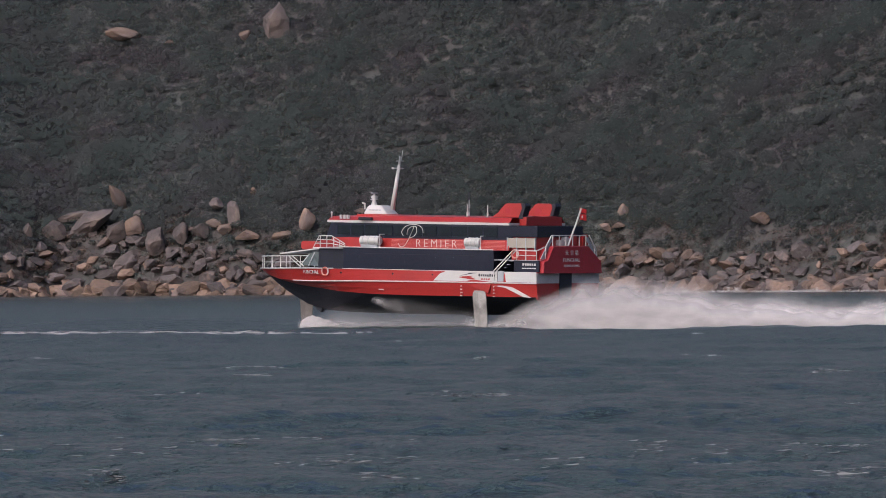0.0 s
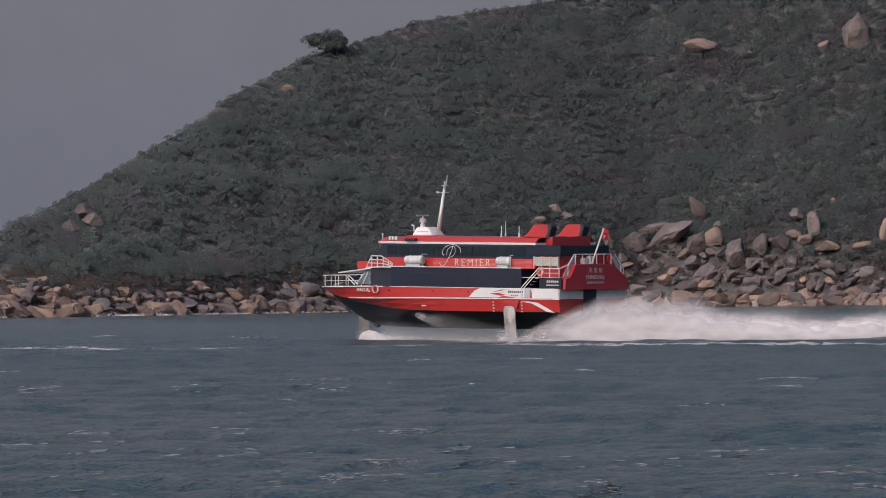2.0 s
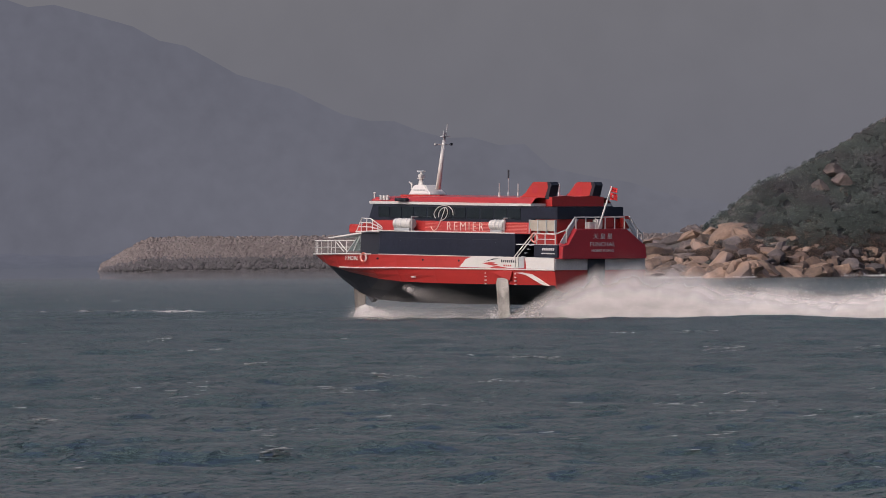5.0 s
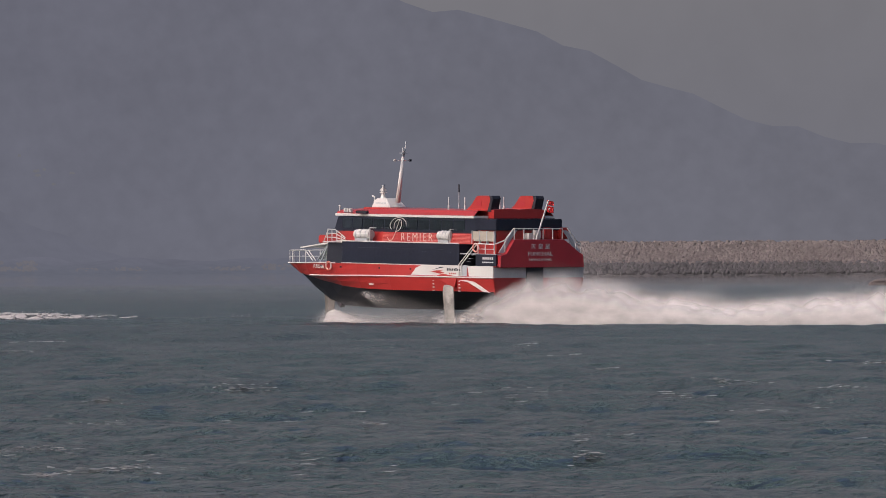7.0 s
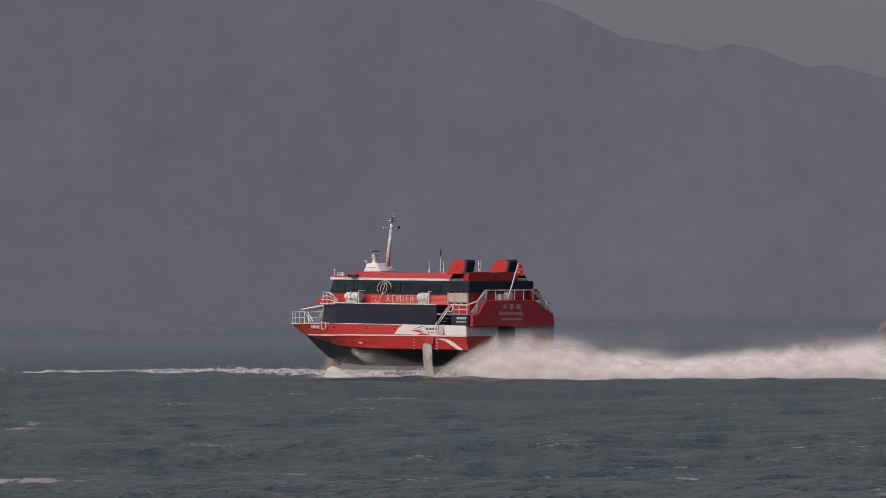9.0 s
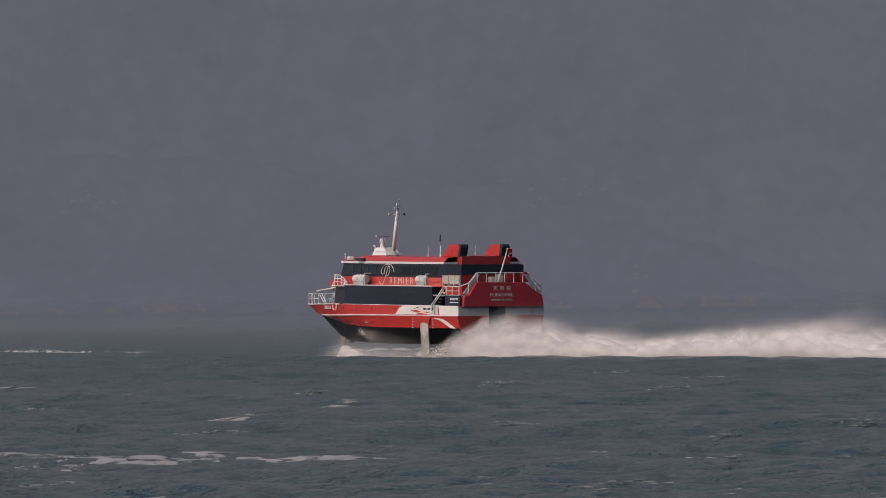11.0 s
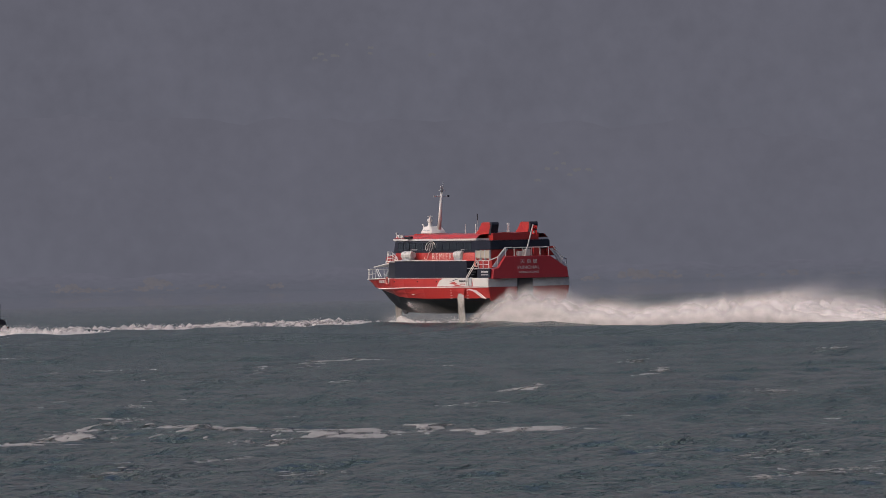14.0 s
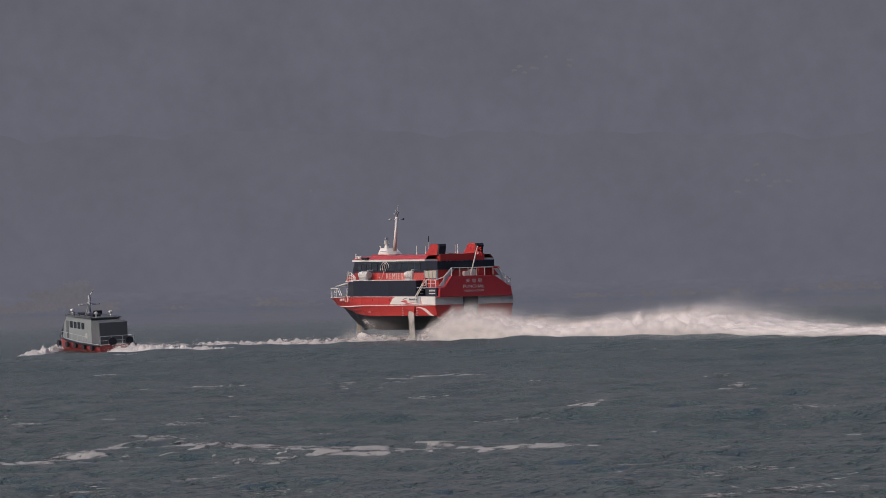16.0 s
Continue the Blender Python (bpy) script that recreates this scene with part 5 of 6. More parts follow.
# ---- spray, wake and foam ----
def drops(name, places, size, rng, parent=None, label="", category="", top=True, mat=None, face=None):
    """A cloud of drops: one small leaf of water at each place."""
    n = len(places)
    s = np.broadcast_to(np.asarray(size), (n,))[:, None, None]
    tri = rng.normal(size=(n, 3, 3))
    if face is not None:
        # leaves of water turned towards the given face, mostly sunward to catch light
        f = np.array(face, float) + rng.normal(size=(n, 3)) * 0.45
        f /= np.linalg.norm(f, axis=1)[:, None]
        tri -= (tri * f[:, None, :]).sum(2, keepdims=True) * f[:, None, :]
    tri = places[:, None, :] + tri * s * 0.6
    ob = soup(name, tri.reshape(-1, 3), np.arange(n * 3).reshape(-1, 3), [mat or SPRAY], parent)
    if top:
        tagged(ob, label, category, kind="stuff")
    return ob


def curtain(name, xs, ys, low, high, bow, density, parent, seed, fade=0.6, foot=0.0):
    """A veil of fine spray, bowed outwards; it thins towards its upper edge, and towards its foot where foot is set."""
    n, m = len(xs), 13
    pts, dens = np.zeros((m, n, 3)), np.zeros((m, n))
    rag = np.array([noise.fractal(Vector((x * 0.5, seed * 3.1, 0)), 0.9, 2, 4) for x in xs])
    for i in range(m):
        v = i / (m - 1)
        pts[i, :, 0] = xs - 0.5 * v
        pts[i, :, 1] = ys + bow * math.sin(math.pi * v) + 0.08 * rag
        pts[i, :, 2] = low + (high * (1 + 0.16 * rag) - low) * v
        dens[i] = density * min(1.0, (1 - v) / fade) ** 1.3 * (min(1.0, v / foot) if foot else 1.0)
    dens[:, :2] *= 0.4
    dens[:, -2:] *= 0.2
    ob = grid_mesh(name, pts, m, n, MIST)
    att = ob.data.attributes.new("veil", "FLOAT", "POINT")
    att.data.foreach_set("value", dens.ravel().astype(np.float32))
    ob.parent = parent
    return tagged(ob, kind="stuff")


PLUME_S = np.arange(0, 101, 0.4)
PLUME_H = np.interp(PLUME_S, [0, 1, 3, 6, 9, 12, 16, 20, 26, 31, 36, 42, 50, 56, 63, 72, 100], [0.25, 0.8, 1.7, 2.8, 3.5, 3.75, 3.45, 2.8, 2.05, 1.75, 2.1, 2.65, 2.9, 2.6, 1.4, 0.8, 0.5])


def plume_top(side, seed):
    """Height of the plume's crest along its length."""
    rough = np.array([noise.fractal(Vector((g * 0.22, seed, 0)), 0.8, 2.0, 5) for g in PLUME_S])
    return PLUME_H * (1 if side > 0 else np.interp(PLUME_S, [0, 18, 35], [0.55, 0.62, 0.95])) * (1 + np.clip(rough, -0.5, 0.8) * np.interp(PLUME_S, [0, 8, 30, 40], [0.03, 0.10, 0.3, 0.5]) * np.where(side > 0, 1, 0.8))


def rooster_tail():
    """The plume that the after foils throw up, in the ferry's space: x forward, z up. A dense heart, drops about it, fine mist above."""
    rng = np.random.RandomState(7)
    tail = tagged(new("rooster_tail"), "long white plume of spray thrown up behind the foils", "spray", kind="stuff")
    tops = {1: plume_top(1, 4.0), -1: plume_top(-1, 9.0)}
    for side in (1, -1):
        rows = []
        for k in range(15):
            a = math.pi * k / 14
            row = []
            for s, h in zip(PLUME_S, tops[side]):
                mid = side * float(np.interp(s, [0, 10, 40, 100], [4.2, 4.0, 2.5, 1.5]))
                wide = 0.12 + 0.035 * min(s, 60)
                lump = 1 + 0.4 * noise.fractal(Vector((s * 0.55, k * 0.55, side * 3)), 0.7, 2.1, 6)
                grow = float(np.interp(s, [0, 4, 7, 11, 45], [0.0, 0.05, 0.35, 0.55, 0.58]))
                row.append((5.6 - s, mid + wide * 1.3 * math.cos(a) * lump, -0.6 + (h * grow + 0.6) * math.sin(a) * (0.8 + 0.2 * lump)))
            rows.append(row)
        heart = grid_mesh("plume_heart", np.array(rows), 15, len(PLUME_S), SPRAY)
        heart.parent = tail
        tagged(heart, kind="stuff")
        # veils of mist that stand beside and above the heart
        for k, (out, rise, thick) in enumerate(((2.2, 0.86, 0.85), (1.6, 0.97, 0.8), (0.9, 1.02, 0.65), (0.2, 1.12, 0.5), (-0.6, 1.3, 0.28), (-1.2, 1.55, 0.16))):
            wide = 0.12 + 0.035 * np.minimum(PLUME_S, 60)
            mid = side * np.interp(PLUME_S, [0, 10, 40, 100], [4.2, 4.0, 2.5, 1.5]) + out * wide + 0.05
            curtain("plume_veil", 5.6 - PLUME_S, mid, np.full(len(PLUME_S), -0.5), tops[side] * (1 + (rise - 1) * np.interp(PLUME_S, [0, 8, 30], [0.0, 0.25, 1.0])), 0.25 * wide,
                    np.interp(PLUME_S, [0, 4, 7, 11, 60, 100], [0.4, 0.45, 0.85, 1.0, 1.0, 0.9]) * thick, tail, k + (9 if side < 0 else 0), fade=(0.5, 0.4, 0.45, 0.6, 0.85, 0.95)[k])
    for n, sizes, name in ((110000, (0.05, 0.03), "plume_drops"), (90000, (0.03, 0.018), "plume_mist")):
        s = rng.rand(n) ** 1.1 * 95
        side = np.where(rng.rand(n) < 0.6, 1, -1)
        h = np.where(side > 0, np.interp(s, PLUME_S, tops[1]), np.interp(s, PLUME_S, tops[-1]))
        y = side * np.interp(s, [0, 10, 40, 100], [4.2, 4.0, 2.5, 1.5]) + rng.normal(size=n) * (0.22 + 0.045 * np.minimum(s, 55))
        z = h * (rng.rand(n) ** 0.8 if name == "plume_drops" else 0.6 + np.abs(rng.normal(size=n)) * np.interp(s, [0, 10, 40], [0.16, 0.2, 0.3]))
        keep = rng.rand(n) < np.interp(s, [0, 2, 6, 14], [0.9, 0.5, 0.6, 1.0])
        p = np.stack([5.6 - s + rng.normal(size=n) * 0.3, y, z - 0.3], 1)[keep]
        ob = drops(name, p, np.interp(z / h, [0.3, 1.0], sizes)[keep], rng, parent=tail, top=False, face=(0, 0.75, 0.6))
        tagged(ob, kind="stuff")
    return tail


def foil_spray():
    """White water round the struts and mist under the hull."""
    rng = np.random.RandomState(8)
    spray = tagged(new("foil_spray"), "white water and mist round the foil struts", "spray", kind="stuff")
    # lobe of white water behind the bow strut
    rows = []
    us = np.linspace(0, 1, 24)
    for k in range(9):
        a = math.pi * k / 8
        rows.append([(24.35 - 4.2 * u, (0.12 + 0.6 * u) * math.cos(a), -0.5 + (0.5 + float(np.interp(u, [0, 0.12, 0.4, 1], [0.4, 1.25, 1.0, 0.15])) * (1 + 0.3 * noise.noise(Vector((u * 9, k * 0.7, 1))))) * math.sin(a)) for u in us])
    lobe = grid_mesh("bow_lobe", np.array(rows), 9, len(us), SPRAY)
    lobe.parent = spray
    tagged(lobe, kind="stuff")
    xs = np.arange(24.2, 4.8, -0.3)
    curtain("keel_mist", xs, np.full(len(xs), 0.9), np.full(len(xs), -0.4), np.interp(xs, [5, 10, 18, 24], [1.5, 1.2, 1.15, 1.0]), np.zeros(len(xs)), np.interp(xs, [5, 14, 22, 24], [0.35, 0.3, 0.5, 0.9]), spray, 21, 0.9)
    for side in (1, -1):
        xs = np.arange(15.0, 5.0, -0.25)
        curtain("side_jet", xs, np.full(len(xs), side * 4.35), np.interp(xs, [6, 9, 12, 13.5, 15], [0.2, 0.5, 0.9, 1.4, 2.1]), np.interp(xs, [5, 8, 11, 13.5, 15], [1.5, 1.75, 2.1, 2.5, 2.45]), side * np.full(len(xs), 0.1), np.interp(xs, [5, 8, 12, 14.2, 15], [0.04, 0.06, 0.11, 0.4, 0.7]), spray, 22 + side, 0.4, 0.3)
        xs = np.arange(22.0, 5.0, -0.3)
        for y, dense in ((4.15, 0.16), (3.75, 0.19), (3.3, 0.19)):
            curtain("hull_mist", xs, np.full(len(xs), side * y), np.full(len(xs), -0.4), np.interp(xs, [5, 9, 14, 19, 22], [1.5, 1.4, 1.6, 1.9, 0.8]), np.zeros(len(xs)), np.interp(xs, [5, 9, 14, 19, 22], [1.2, 1.0, 1.1, 1.3, 0.15]) * dense, spray, 25 + side * y, 0.8)
    out, size = [], []
    def puff(n, x, y, z, sx, sy, sz, d, low=-0.3):
        p = rng.normal(size=(n, 3)) * (sx, sy, sz) + (x, y, z)
        p = p[p[:, 2] > low]
        out.append(p)
        size.append(np.full(len(p), d))
    n = 5000
    u = rng.rand(n)
    out.append(np.stack([24.4 - u * 5.0, rng.normal(size=n) * (0.2 + 0.5 * u), (1.1 - 0.6 * u) * rng.rand(n)], 1))
    size.append(np.full(n, 0.032))
    for side in (1, -1):
        puff(2600, 5.9, side * 4.3, 0.3, 0.35, 0.22, 0.3, 0.03)
    ob = drops("strut_drops", np.concatenate(out), np.concatenate(size), rng, parent=spray, top=False, face=(0, 0.75, 0.6))
    tagged(ob, kind="stuff")
    return spray


plume = rooster_tail()
strut_spray = foil_spray()


def tumbled(name, line, width, height, seed, step=0.35, across=15, parent=None, curl=0.7, sea_z=True, grain=0.8, rise=0.12, mat=None, lift=-0.055):
    """A strip of tumbled white water along a line: ridges of foam that break through the surface. line: x, y, share of the height."""
    line = np.array(line, float)
    cum = np.concatenate([[0], np.cumsum(np.linalg.norm(np.diff(line[:, :2], axis=0), axis=1))])
    d = np.arange(0, cum[-1], step)
    x, y, tall = (np.interp(d, cum, line[:, k]) for k in range(3))
    gx, gy = np.gradient(x), np.gradient(y)
    ln = np.hypot(gx, gy)
    nx, ny = -gy / ln, gx / ln
    rows = []
    for k in range(across):
        u = 2 * k / (across - 1) - 1
        px, py = x + nx * u * width, y + ny * u * width
        rough = np.array([noise.fractal(Vector((a * grain, b * grain, seed)), curl, 2.1, 5) for a, b in zip(px, py)])
        low = np.array([noise.noise(Vector((a * 0.06, b * 0.06, seed + 7))) for a, b in zip(px, py)])
        z = height * tall * np.clip(rise + 0.95 * rough + 0.2 * low, -0.3, 1.3) * (1 - u * u) - 0.25 * u * u + lift
        rows.append(np.stack([px, py, z + (waves(px, py) if sea_z else 0)], -1))
    ob = grid_mesh(name, np.array(rows), across, len(d), mat or SPRAY)
    ob.parent = parent
    return ob


WAKE_LINE = [(x + 4.1, y + 7.2, h) for x, y, h in [(-603, 315, 1), (-594, 329, 1), (-585, 340, 1), (-562, 345.5, 1), (-546, 349, 0.9), (-522, 352, 0.75), (-486, 356, 0.55), (-460, 358, 0.45), (-440, 360, 0.4), (-400, 363, 0.36), (-366, 366, 0.3), (-330, 370, 0.24), (-300, 373, 0.2), (-275, 376, 0.16), (-262, 377, 0.05)]]
OLDWAKE = spray_material("scattered_old_foam", (0.30, 0.29, 0.28))
lacy(OLDWAKE, 1.3, 0.55, 0.63)
launch_wake = tagged(tumbled("launch_wake", WAKE_LINE, 3.4, 0.52, 12, rise=0.34, grain=1.4, mat=WAKEFOAM, lift=0.02), "broken white wake trailing over the sea behind the launch", "wake", kind="stuff")
rng = np.random.RandomState(19)
wl_pts = np.array(WAKE_LINE)
along = rng.rand(90000)
k = along * (len(wl_pts) - 1)
dx, dy, tall = (np.interp(k, np.arange(len(wl_pts)), wl_pts[:, c]) for c in range(3))
crest = np.array([noise.fractal(Vector((g * 0.35, 3.0, 0)), 0.8, 2, 5) for g in np.linspace(0, 300, 1500)])
crest = np.clip(0.35 + 0.9 * np.interp(along * 1500, np.arange(1500), crest), 0.03, 1.4)
keep = rng.rand(90000) < np.clip(tall * crest * 2.6, 0.02, 1)
dx, dy = dx + rng.normal(size=90000) * 0.8, dy + rng.normal(size=90000) * 1.1
froth = drops("wake_froth", np.stack([dx, dy, waves(dx, dy) + rng.rand(90000) ** 1.5 * 0.95 * tall * crest], 1)[keep], 0.05, rng, parent=launch_wake, top=False, face=(0, -0.6, 0.8))
tagged(froth, kind="stuff")
old_wake = tagged(tumbled("old_wake", [(-440, 478, 0.6), (-395, 466, 1), (-330, 458, 1), (-270, 452, 0.4)], 1.4, 0.11, 14, mat=OLDWAKE, rise=-0.02), "thin remains of an old wake on the sea", "wake", kind="stuff")
old_wake_far = tagged(tumbled("old_wake", [(-420, 360, 0.5), (-380, 352, 1), (-350, 347, 1), (-322, 352, 0.3)], 1.2, 0.10, 15, mat=OLDWAKE, rise=-0.02), "thin remains of an old wake on the sea", "wake", kind="stuff")


def sea_drift(t):
    """How far the sea and all that lies on it has moved: slowly at first, then with the launch's wash."""
    late = max(0.0, t - 11.5)
    return (-0.9 * (t - late) - 1.33 * late, -0.35 * (t - late) - 2.3 * late, 0.0)


def foam_patch(turn, r, wide, deep, seed):
    """Foam lying on the waves, 3 cm above them."""
    n, m = (130, 120) if turn > 54 else (60, 60)
    c = polar(r, turn) - (Vector(sea_drift(14.0)) if turn > 54 else Vector())
    a = radians(turn)
    us, vs = np.meshgrid(np.linspace(-0.5, 0.5, n), np.linspace(-0.5, 0.5, m))
    x = c.x + us * wide * math.cos(a) - vs * deep * math.sin(a)
    y = c.y + us * wide * math.sin(a) + vs * deep * math.cos(a)
    grain, bare = (1.7, -0.10) if turn > 54 else (1.5, 0.2)
    rag = np.array([noise.fractal(Vector((u * wide * 0.45 * grain, v * deep * 0.42 * grain, seed * 5.3)), 0.6, 2.1, 6) for u, v in zip(us.ravel(), vs.ravel())]).reshape(m, n)
    foam = rag - 3.0 * (us ** 2 + vs ** 2)
    idx = np.arange(m * n).reshape(m, n)
    quads = np.stack([idx[:-1, :-1], idx[:-1, 1:], idx[1:, 1:], idx[1:, :-1]], -1).reshape(-1, 4)
    quads = quads[foam.ravel()[quads].max(1) > bare - 0.2]
    used, quads = np.unique(quads, return_inverse=True)
    # the foam's edges dip under the surface
    pts = np.stack([x, y, waves(x, y) + np.clip((foam - bare) * 0.2, -0.05, 0.03)], -1).reshape(-1, 3)[used]
    ob = soup("foam_patch", pts, quads.reshape(-1, 4), [FOAM], smooth=True)
    return tagged(ob, "thin broken patch of white foam lying on the sea", "foam", "foam patches on the sea", kind="stuff")


FOAM_PATCHES = [(48.86, 136.2, 1.2, 2.9), (47.28, 145.0, 1.4, 3.7), (60.05, 196, 8.6, 26.0), (61.3, 204, 8.0, 22.0), (58.95, 192, 3.6, 10.0), (62.3, 194, 5.0, 10.0), (61.9, 214, 4.0, 18.0), (60.6, 186, 2.2, 6.0), (58.2, 188, 4.5, 7.0),
    (59.9, 372, 6.0, 14.0), (57.3, 300, 2.4, 14.0), (58.4, 265, 2.0, 10.0)]
foams = [foam_patch(t, r, w, d, i) for i, (t, r, w, d) in enumerate(FOAM_PATCHES)]

rng = np.random.RandomState(51)
flecks = []
for k in range(260):
    t, r = rng.uniform(30, 66), 140 * (5.0 ** rng.rand())
    c = polar(r, t)
    w = rng.uniform(0.3, 1.5)
    n = int(14 + 26 * w)
    q = rng.normal(size=(n, 2)) * (w * 0.5, 0.5)
    a = radians(t)
    x, y = c.x + q[:, 0] * math.cos(a) - q[:, 1] * math.sin(a), c.y + q[:, 0] * math.sin(a) + q[:, 1] * math.cos(a)
    flecks.append(np.stack([x, y, waves(x, y) + 0.03], 1))
flecks = np.concatenate(flecks)
flake = flecks[:, None, :] + rng.normal(size=(len(flecks), 3, 3)) * np.array([0.13, 0.13, 0.012])
# foam drawn out in broken lines across the water
strings = []
for r0, t0, t1, bend in ((150, 30.5, 52, 0.7), (157, 31, 41, 0.5), (176, 32, 45, 0.6), (205, 40, 54, 0.5), (240, 47, 62, 0.6), (290, 31, 44, 0.5), (330, 52, 64, 0.6)):
    m = int((t1 - t0) * r0 * 0.4)
    t = rng.uniform(t0, t1, m)
    dense = np.array([noise.fractal(Vector((g * 1.7, r0, 0)), 0.8, 2, 4) for g in t])
    t = t[dense + rng.normal(size=m) * 0.1 > 0.22]
    r = r0 * (1 + 0.05 * bend * np.sin(t * 0.9 + r0)) + rng.normal(size=len(t)) * 2.0
    a = np.radians(t)
    x, y = -r * np.sin(a), r * np.cos(a)
    w = rng.uniform(0.02, 0.3, len(t)) ** 1.3 * r0 / 170
    ends = np.stack([np.stack([x - w * np.cos(a), y - w * np.sin(a), waves(x, y) + 0.03], 1), np.stack([x + w * np.cos(a), y + w * np.sin(a), waves(x, y) + 0.035], 1), np.stack([x + 0.3 * w * np.cos(a), y + 0.3 * w * np.sin(a) + 0.25, waves(x, y) + 0.03 + rng.uniform(0.005, 0.03, len(t))], 1)], 1)
    strings.append(ends)
strings = np.concatenate(strings)
flake = np.concatenate([flake, strings])
whitecaps = soup("whitecaps", flake.reshape(-1, 3), np.arange(len(flake) * 3).reshape(-1, 3), [OLDFOAM])
tagged(whitecaps, "scattered small white wave crests on the sea", "whitecaps", kind="stuff")


# ---- the launch ----
def build_launch():
    launch = tagged(new("launch"), "small grey pilot launch with a red hull under way", "boat")
    deck = [(0.0, 1.75), (3.5, 1.85), (6.5, 1.7), (8.5, 1.2), (9.8, 0.55), (10.4, 0.08)]
    bm = bmesh.new()
    for side in (1, -1):
        loft(bm, [[(x, side * y, 1.0 + 0.045 * max(0, x - 4)), (x, side * y * 0.95, 0.5), (x, side * y * 0.75, -0.1), (x, 0, -0.5 + 0.06 * max(0, x - 5))] for x, y in deck])
    prism(bm, [(1.75, 1.0), (1.65, 0.5), (1.3, -0.1), (0, -0.5), (-1.3, -0.1), (-1.65, 0.5), (-1.75, 1.0)], 0, 0.0, 0.08)
    part("hull", bm, DULLRED, launch, "weathered red hull")
    bm = bmesh.new()
    loft(bm, [[(x, y - 0.02, 1.0 + 0.045 * max(0, x - 4)), (x, -y + 0.02, 1.0 + 0.045 * max(0, x - 4))] for x, y in deck])
    part("deck", bm, GREY, launch)
    for side in (1, -1):
        part("fender_belt", tube(bmesh.new(), [(x, side * (y + 0.04), 0.95 + 0.045 * max(0, x - 4)) for x, y in deck], 0.1), BLACK, launch, "black rubber fender")
    bm = bmesh.new()
    prism(bm, [(2.2, 1.0), (2.3, 3.25), (6.9, 3.25), (7.5, 2.6), (7.8, 1.1)], 1, -1.35, 1.35)
    cabin = part("cabin", bm, HULLGREY, launch, "grey-green cabin")
    part("roof", block(bmesh.new(), 2.0, 7.1, -1.5, 1.5, 3.26, 3.36, 0.04), DUSK, cabin, "dark grey roof")
    for side in (1, -1):
        for k in range(4):
            part("window", block(bmesh.new(), 3.6 + k * 0.75, 4.15 + k * 0.75, side * 1.33, side * 1.37, 2.2, 2.8), GLASS, cabin)
        part("cabin_door", block(bmesh.new(), 6.6, 7.1, side * 1.33, side * 1.37, 1.2, 2.8), DUSK, cabin)
        part("life_ring", block(bmesh.new(), 2.9, 3.3, side * 1.34, side * 1.42, 1.4, 1.9, 0.08), GREY, cabin)
    bm = bmesh.new()
    prism(bm, [(0.6, 1.0), (0.75, 3.0), (2.2, 3.15), (2.2, 1.0)], 1, -1.35, 1.35)
    part("after_canopy", bm, DUSK, launch, "dark grey canvas after shelter")
    bm = tube(bmesh.new(), [(5.4, 0, 3.3), (5.2, 0, 5.0)], 0.13)
    tube(bm, [(5.5, 0.3, 3.3), (5.25, 0, 4.4)], 0.05)
    tube(bm, [(5.5, -0.3, 3.3), (5.25, 0, 4.4)], 0.05)
    mast = part("mast", bm, GREY, launch)
    part("yardarm", tube(bmesh.new(), [(5.25, -1.0, 4.35), (5.25, 1.0, 4.35)], 0.07), GREY, mast)
    part("masthead_lamp", block(bmesh.new(), 5.1, 5.3, -0.12, 0.12, 4.95, 5.2, 0.03), WHITE, mast)
    part("aerial", tube(bmesh.new(), [(5.2, 0, 5.1), (5.0, -0.3, 5.7)], 0.025), GREY, mast)
    for x, y in ((6.6, 1.0), (3.0, -0.9), (2.4, 0.8)):
        bm = tube(bmesh.new(), [(x, y, 3.3), (x, y, 3.65)], 0.06)
        bmesh.ops.create_uvsphere(bm, u_segments=8, v_segments=6, radius=0.17, matrix=Matrix.Translation((x, y, 3.75)))
        part("roof_lamp", bm, WHITE, launch)
    railing("stern_railing", [(0.1, 1.6, 1.0), (0.1, -1.6, 1.0)], 0.8, 4, launch, 0.03, 1, mat=GREY)
    for y in (0.5, -1.1):
        bm = bmesh.new()
        bmesh.ops.create_cone(bm, cap_ends=True, segments=12, radius1=0.4, radius2=0.4, depth=0.22, matrix=Matrix.Translation((0.0, y, 1.3)) @ Matrix.Rotation(math.pi / 2, 4, "Y"))
        part("tyre_fender", bm, BLACK, launch)
    part("bow_rail", tube(bmesh.new(), [(8.0, 1.3, 1.2), (8.0, 1.3, 1.9), (10.2, 0.1, 2.1), (8.0, -1.3, 1.9), (8.0, -1.3, 1.2)], 0.035), BLACK, launch)
    # clutter on the roof and along the rail
    for x0, x1, y, h in ((3.2, 4.4, 0.3, 0.22), (4.8, 5.0, -0.6, 0.4), (5.8, 6.4, 0.2, 0.18)):
        part("roof_locker", block(bmesh.new(), x0, x1, y - 0.4, y + 0.4, 3.36, 3.36 + h, 0.04), BLACK, launch, "dark gear on the cabin roof")
    railing("roof_rail", [(2.3, 1.4, 3.36), (6.4, 1.4, 3.36)], 0.3, 5, launch, 0.02, 0, mat=BLACK)
    railing("side_rail", [(2.2, 1.75, 1.0), (7.8, 1.5, 1.15)], 0.6, 6, launch, 0.02, 0, mat=GREY)
    for k in range(5):
        bm = bmesh.new()
        bmesh.ops.create_cone(bm, cap_ends=True, segments=10, radius1=0.26, radius2=0.26, depth=0.2, matrix=Matrix.Translation((1.0 + k * 1.6, 1.95, 0.72)) @ Matrix.Rotation(math.pi / 2, 4, "X"))
        part("tyre_fender", bm, BLACK, launch)
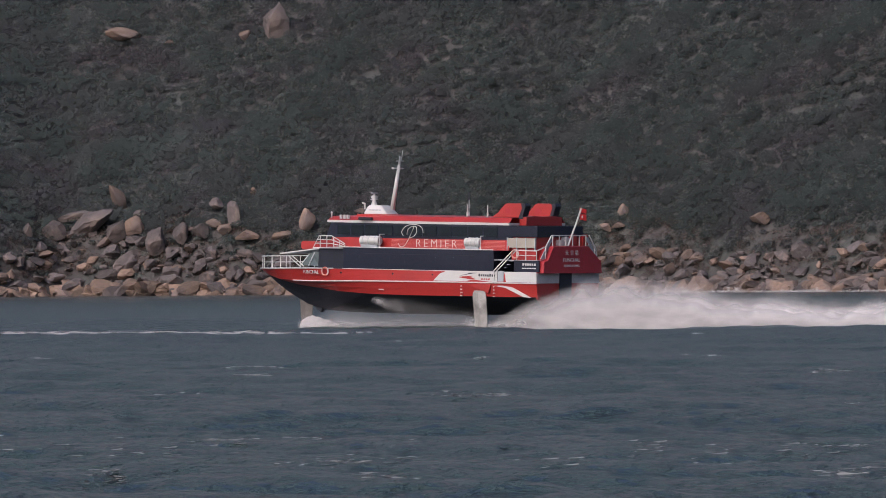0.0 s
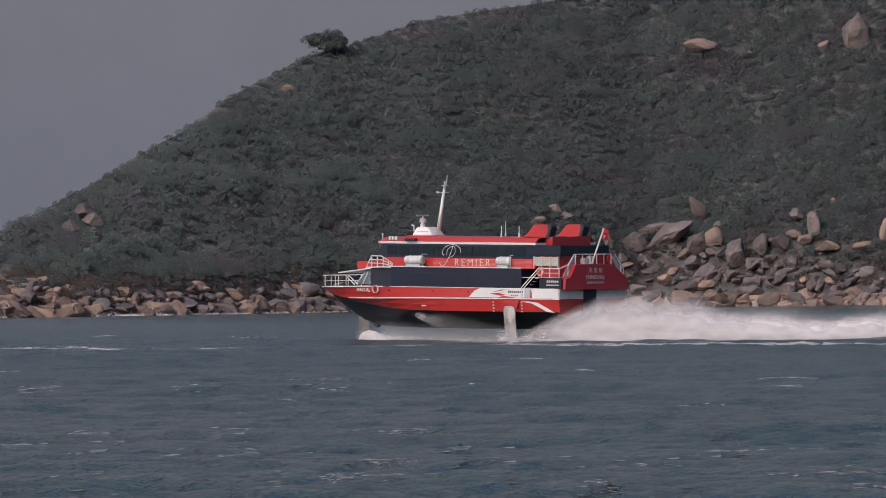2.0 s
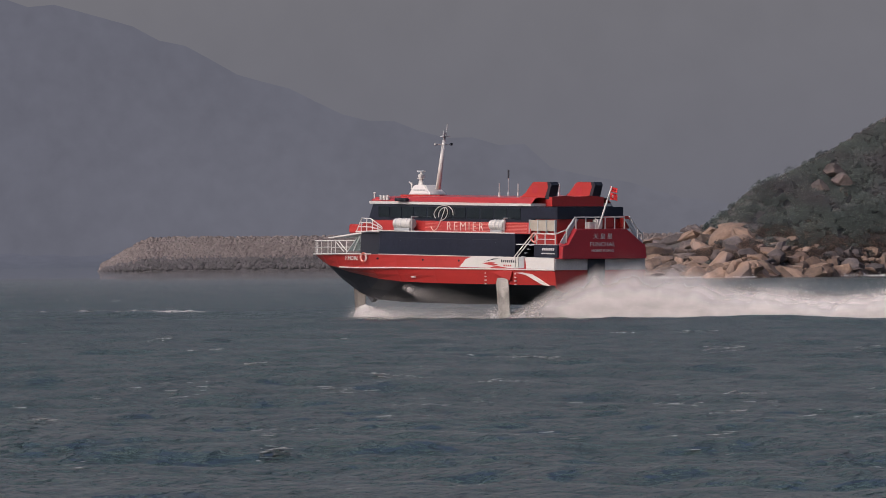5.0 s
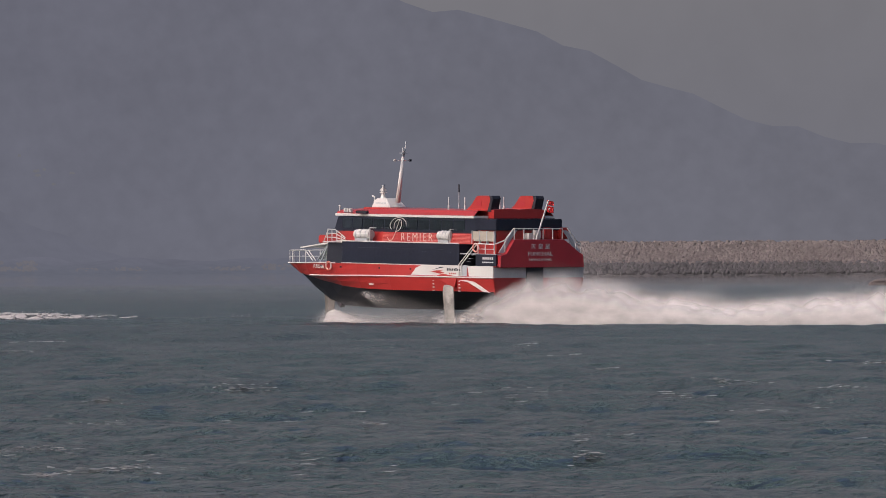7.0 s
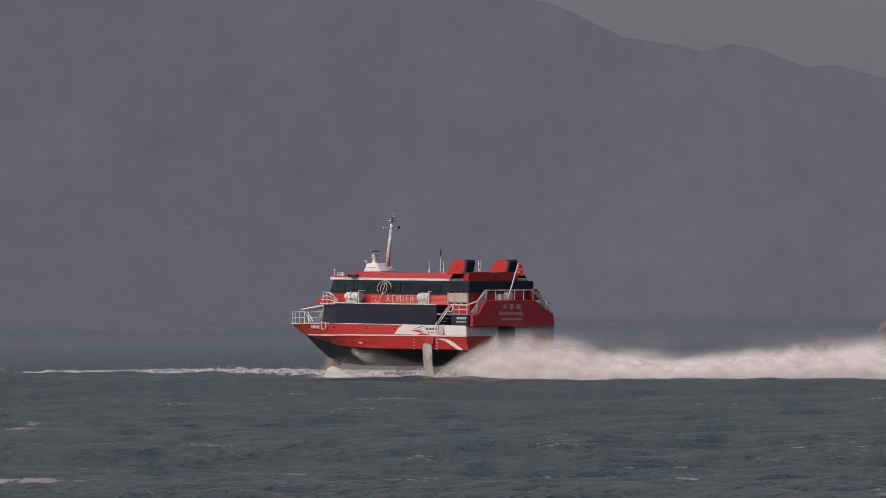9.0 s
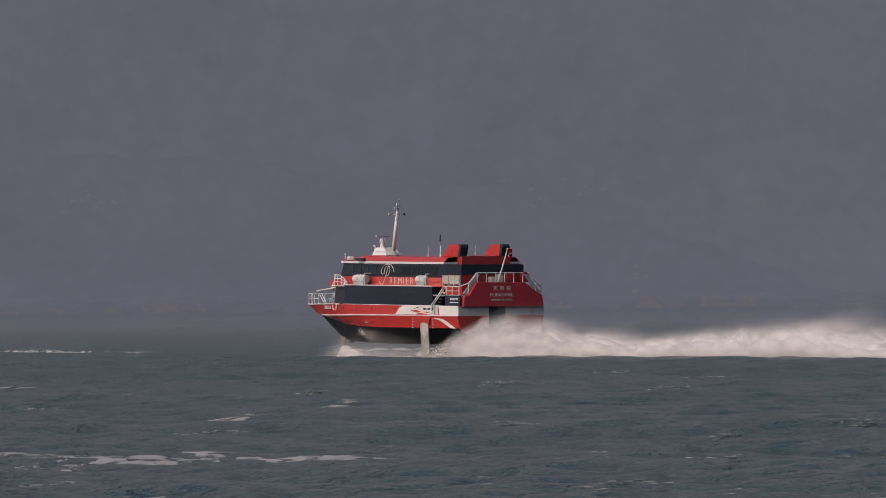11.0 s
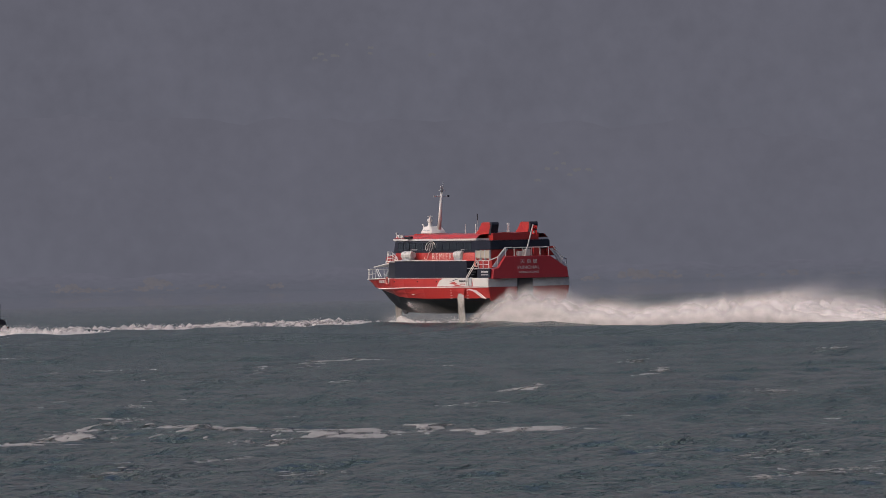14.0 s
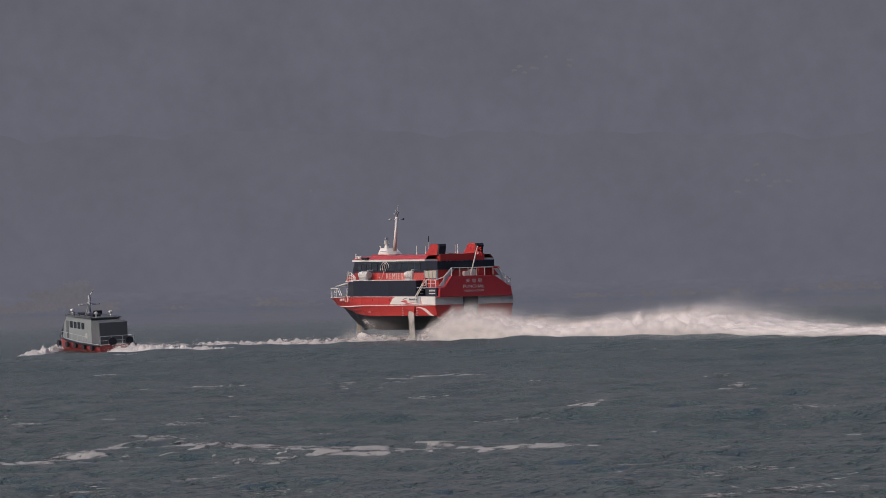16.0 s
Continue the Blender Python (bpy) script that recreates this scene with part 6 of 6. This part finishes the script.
    rng = np.random.RandomState(61)
    wash = tagged(new("bow_wash"), "white bow wave and stern wash round the launch", "spray", kind="stuff")
    for side in (1, -1):
        n = 16000
        u = rng.rand(n)
        p = np.stack([10.4 - u * 6.0, side * (0.3 + 5.4 * u + rng.normal(size=n) * 0.45), rng.rand(n) ** 1.1 * np.interp(u, [0, 0.15, 0.4, 1], [0.4, 1.1, 0.9, 0.35])], 1)
        tagged(drops("bow_wave", p, 0.026, rng, parent=wash, top=False, face=(0, side * 0.75, 0.6)), kind="stuff")
        for out in (0.0, 0.5):
            xs = np.arange(10.6, 4.0, -0.2)
            curtain("bow_mist", xs, side * (np.interp(xs, [4, 10.6], [5.4, 0.3]) + out), np.full(len(xs), -0.3), np.interp(xs, [4, 7, 9, 10.6], [0.55, 1.05, 1.25, 0.5]), side * np.full(len(xs), 0.5), np.full(len(xs), 0.8), wash, 50 + side, 0.5)
        xs = np.arange(0.6, -14.0, -0.3)
        curtain("stern_mist", xs, side * np.interp(xs, [-14, 0], [2.6, 1.2]), np.full(len(xs), -0.3), np.interp(xs, [-14, -8, -3, -1, 0.6], [0.5, 1.0, 1.4, 0.9, 0.3]), side * np.full(len(xs), 0.3), np.interp(xs, [-14, -6, 0], [0.5, 0.8, 0.8]), wash, 43 + side, 0.7)
        tagged(tumbled("bow_crest", [(10.3, side * 0.4, 0.5), (8.8, side * 2.0, 1.0), (6.8, side * 4.0, 0.95), (4.2, side * 6.4, 0.6), (1.0, side * 8.8, 0.15)], 1.6, 0.8, 31 + side, step=0.12, across=21, parent=wash, sea_z=False, rise=0.5, grain=1.7, curl=0.55, lift=0.2), kind="stuff")
    tagged(tumbled("stern_crest", [(0.3, 0, 0.2), (-1.2, 0, 0.8), (-4.0, 0, 1.0), (-8.0, 0, 0.9), (-14.0, 0, 0.7), (-22.0, 0, 0.5)], 2.3, 0.85, 35, step=0.12, across=21, parent=wash, sea_z=False, rise=0.5, grain=1.7, curl=0.55, lift=0.1), kind="stuff")
    n = 26000
    u = rng.rand(n)
    p = np.stack([0.4 - u * 18, rng.normal(size=n) * (0.9 + 0.7 * u), rng.rand(n) ** 1.2 * np.interp(u, [0, 0.08, 0.2, 0.5, 1], [0.3, 0.7, 1.2, 0.8, 0.5])], 1)
    tagged(drops("stern_wash", p, 0.028, rng, parent=wash, top=False, face=(0, 0.75, 0.6)), kind="stuff")
    return launch, wash


launch, launch_wash = build_launch()
launch.scale = (1.07, 1.07, 1.0)


# ---- what moves ----
# ferry: seconds, place of its stern over the water, turn from its course
FERRY_ROWS = [
    (0.0, -285.09, 425.9, 1.61),
    (0.5, -298.44, 426.83, 1.35),
    (1.0, -312.45, 427.42, 1.177),
    (1.5, -325.73, 428.64, 0.907),
    (2.0, -339.96, 429.24, 0.765),
    (2.5, -353.5, 430.49, 0.531),
    (3.0, -367.85, 431.16, 0.405),
    (3.5, -361.77, 409.67, 0.218),
    (4.0, -316.33, 347.01, 0.0),
    (4.1, -312.73, 340.43, 0.0),
    (4.5, -313.97, 331.59, 0.0),
    (5.0, -325.66, 331.59, 0.0),
    (5.5, -337.36, 331.59, 0.0),
    (6.0, -349.05, 331.59, 0.0),
    (6.3, -356.07, 331.59, 0.0),
    (6.5, -360.75, 331.59, 0.0),
    (7.0, -372.44, 331.59, 0.0),
    (7.5, -384.14, 331.59, 0.0),
    (8.0, -395.83, 331.59, 0.0),
    (8.5, -407.53, 331.59, 0.0),
    (9.0, -419.23, 331.59, 0.0),
    (9.5, -430.92, 331.59, 0.0),
    (9.7, -435.6, 331.59, 0.0),
    (10.2, -447.29, 331.59, 0.0),
    (10.7, -458.99, 331.59, 0.0),
    (11.2, -470.69, 331.59, 0.0),
    (11.6, -480.04, 331.59, 0.0),
    (12.0, -489.4, 331.59, 0.0),
    (12.5, -501.09, 331.59, 0.0),
    (13.0, -512.79, 331.59, 0.0),
    (13.5, -524.48, 331.59, 0.0),
    (14.0, -536.18, 331.59, 0.0),
    (14.5, -547.88, 331.59, 0.0),
    (15.0, -559.57, 331.59, 0.0),
    (15.5, -571.27, 331.59, 0.0),
    (16.0, -582.96, 331.59, 0.0),
]


def motions():
    flight = [(t, pose(x, y, 0, 0, 0, 180 + a)) for t, x, y, a in FERRY_ROWS]
    # she rides a little less bow-up as she draws away
    def bow_up(t):
        return float(np.interp(t, [0, 2.5, 6.5, 9.5, 12, 14, 16], [1.45, 1.3, 1.25, 1.0, 0.9, 0.7, 0.7]))
    # and flies a little higher on her foils
    def flying(t):
        return float(np.interp(t, [0, 9.7, 12, 14, 16], [0.0, 0.0, 0.2, 0.22, 0.26]))
    walk(ferry, [(t, m @ pose(0, 0, flying(t), 0, -bow_up(t), 0)) for t, m in flight])
    # the radar turns once in 1.29 s
    walk(radar_scanner, [(k * 0.2, pose(17.75, 0, 9.82, 0, 0, 90 - 279.0 * (k * 0.2 - 0.39))) for k in range(81)])
    # the spray rides with the ferry; the plume heaves a little
    walk(strut_spray, flight)
    walk(plume, [(t, m @ pose(0, 0, 0.06 * math.sin(2.1 * t), 0, 0.12 * math.sin(1.7 * t), 0.3 * math.sin(1.1 * t))) for t, m in flight])
    passing = [(t, pose(-572.1 - 7.25 * (t - 16), 287.3, -0.05 + 0.12 * math.sin(1.9 * t), 2.0 * math.sin(1.1 * t), -5.5 + 1.2 * math.sin(1.3 * t), 180)) for t in (0, 4, 8, 12, 13, 14, 14.5, 15, 15.5, 16)]
    walk(launch, passing)
    walk(launch_wash, [(t, Matrix.Translation(m.translation) @ pose(0, 0, 0, 0, 0, 180)) for t, m in passing])
    # the sea and all that lies on it drifts shorewards
    drift = [(t, pose(*sea_drift(t))) for t in (0, 5, 10, 11.5, 12, 13, 14, 15, 16)]
    for thing in (sea, launch_wake, old_wake, old_wake_far, whitecaps, *foams):
        walk(thing, drift)


motions()
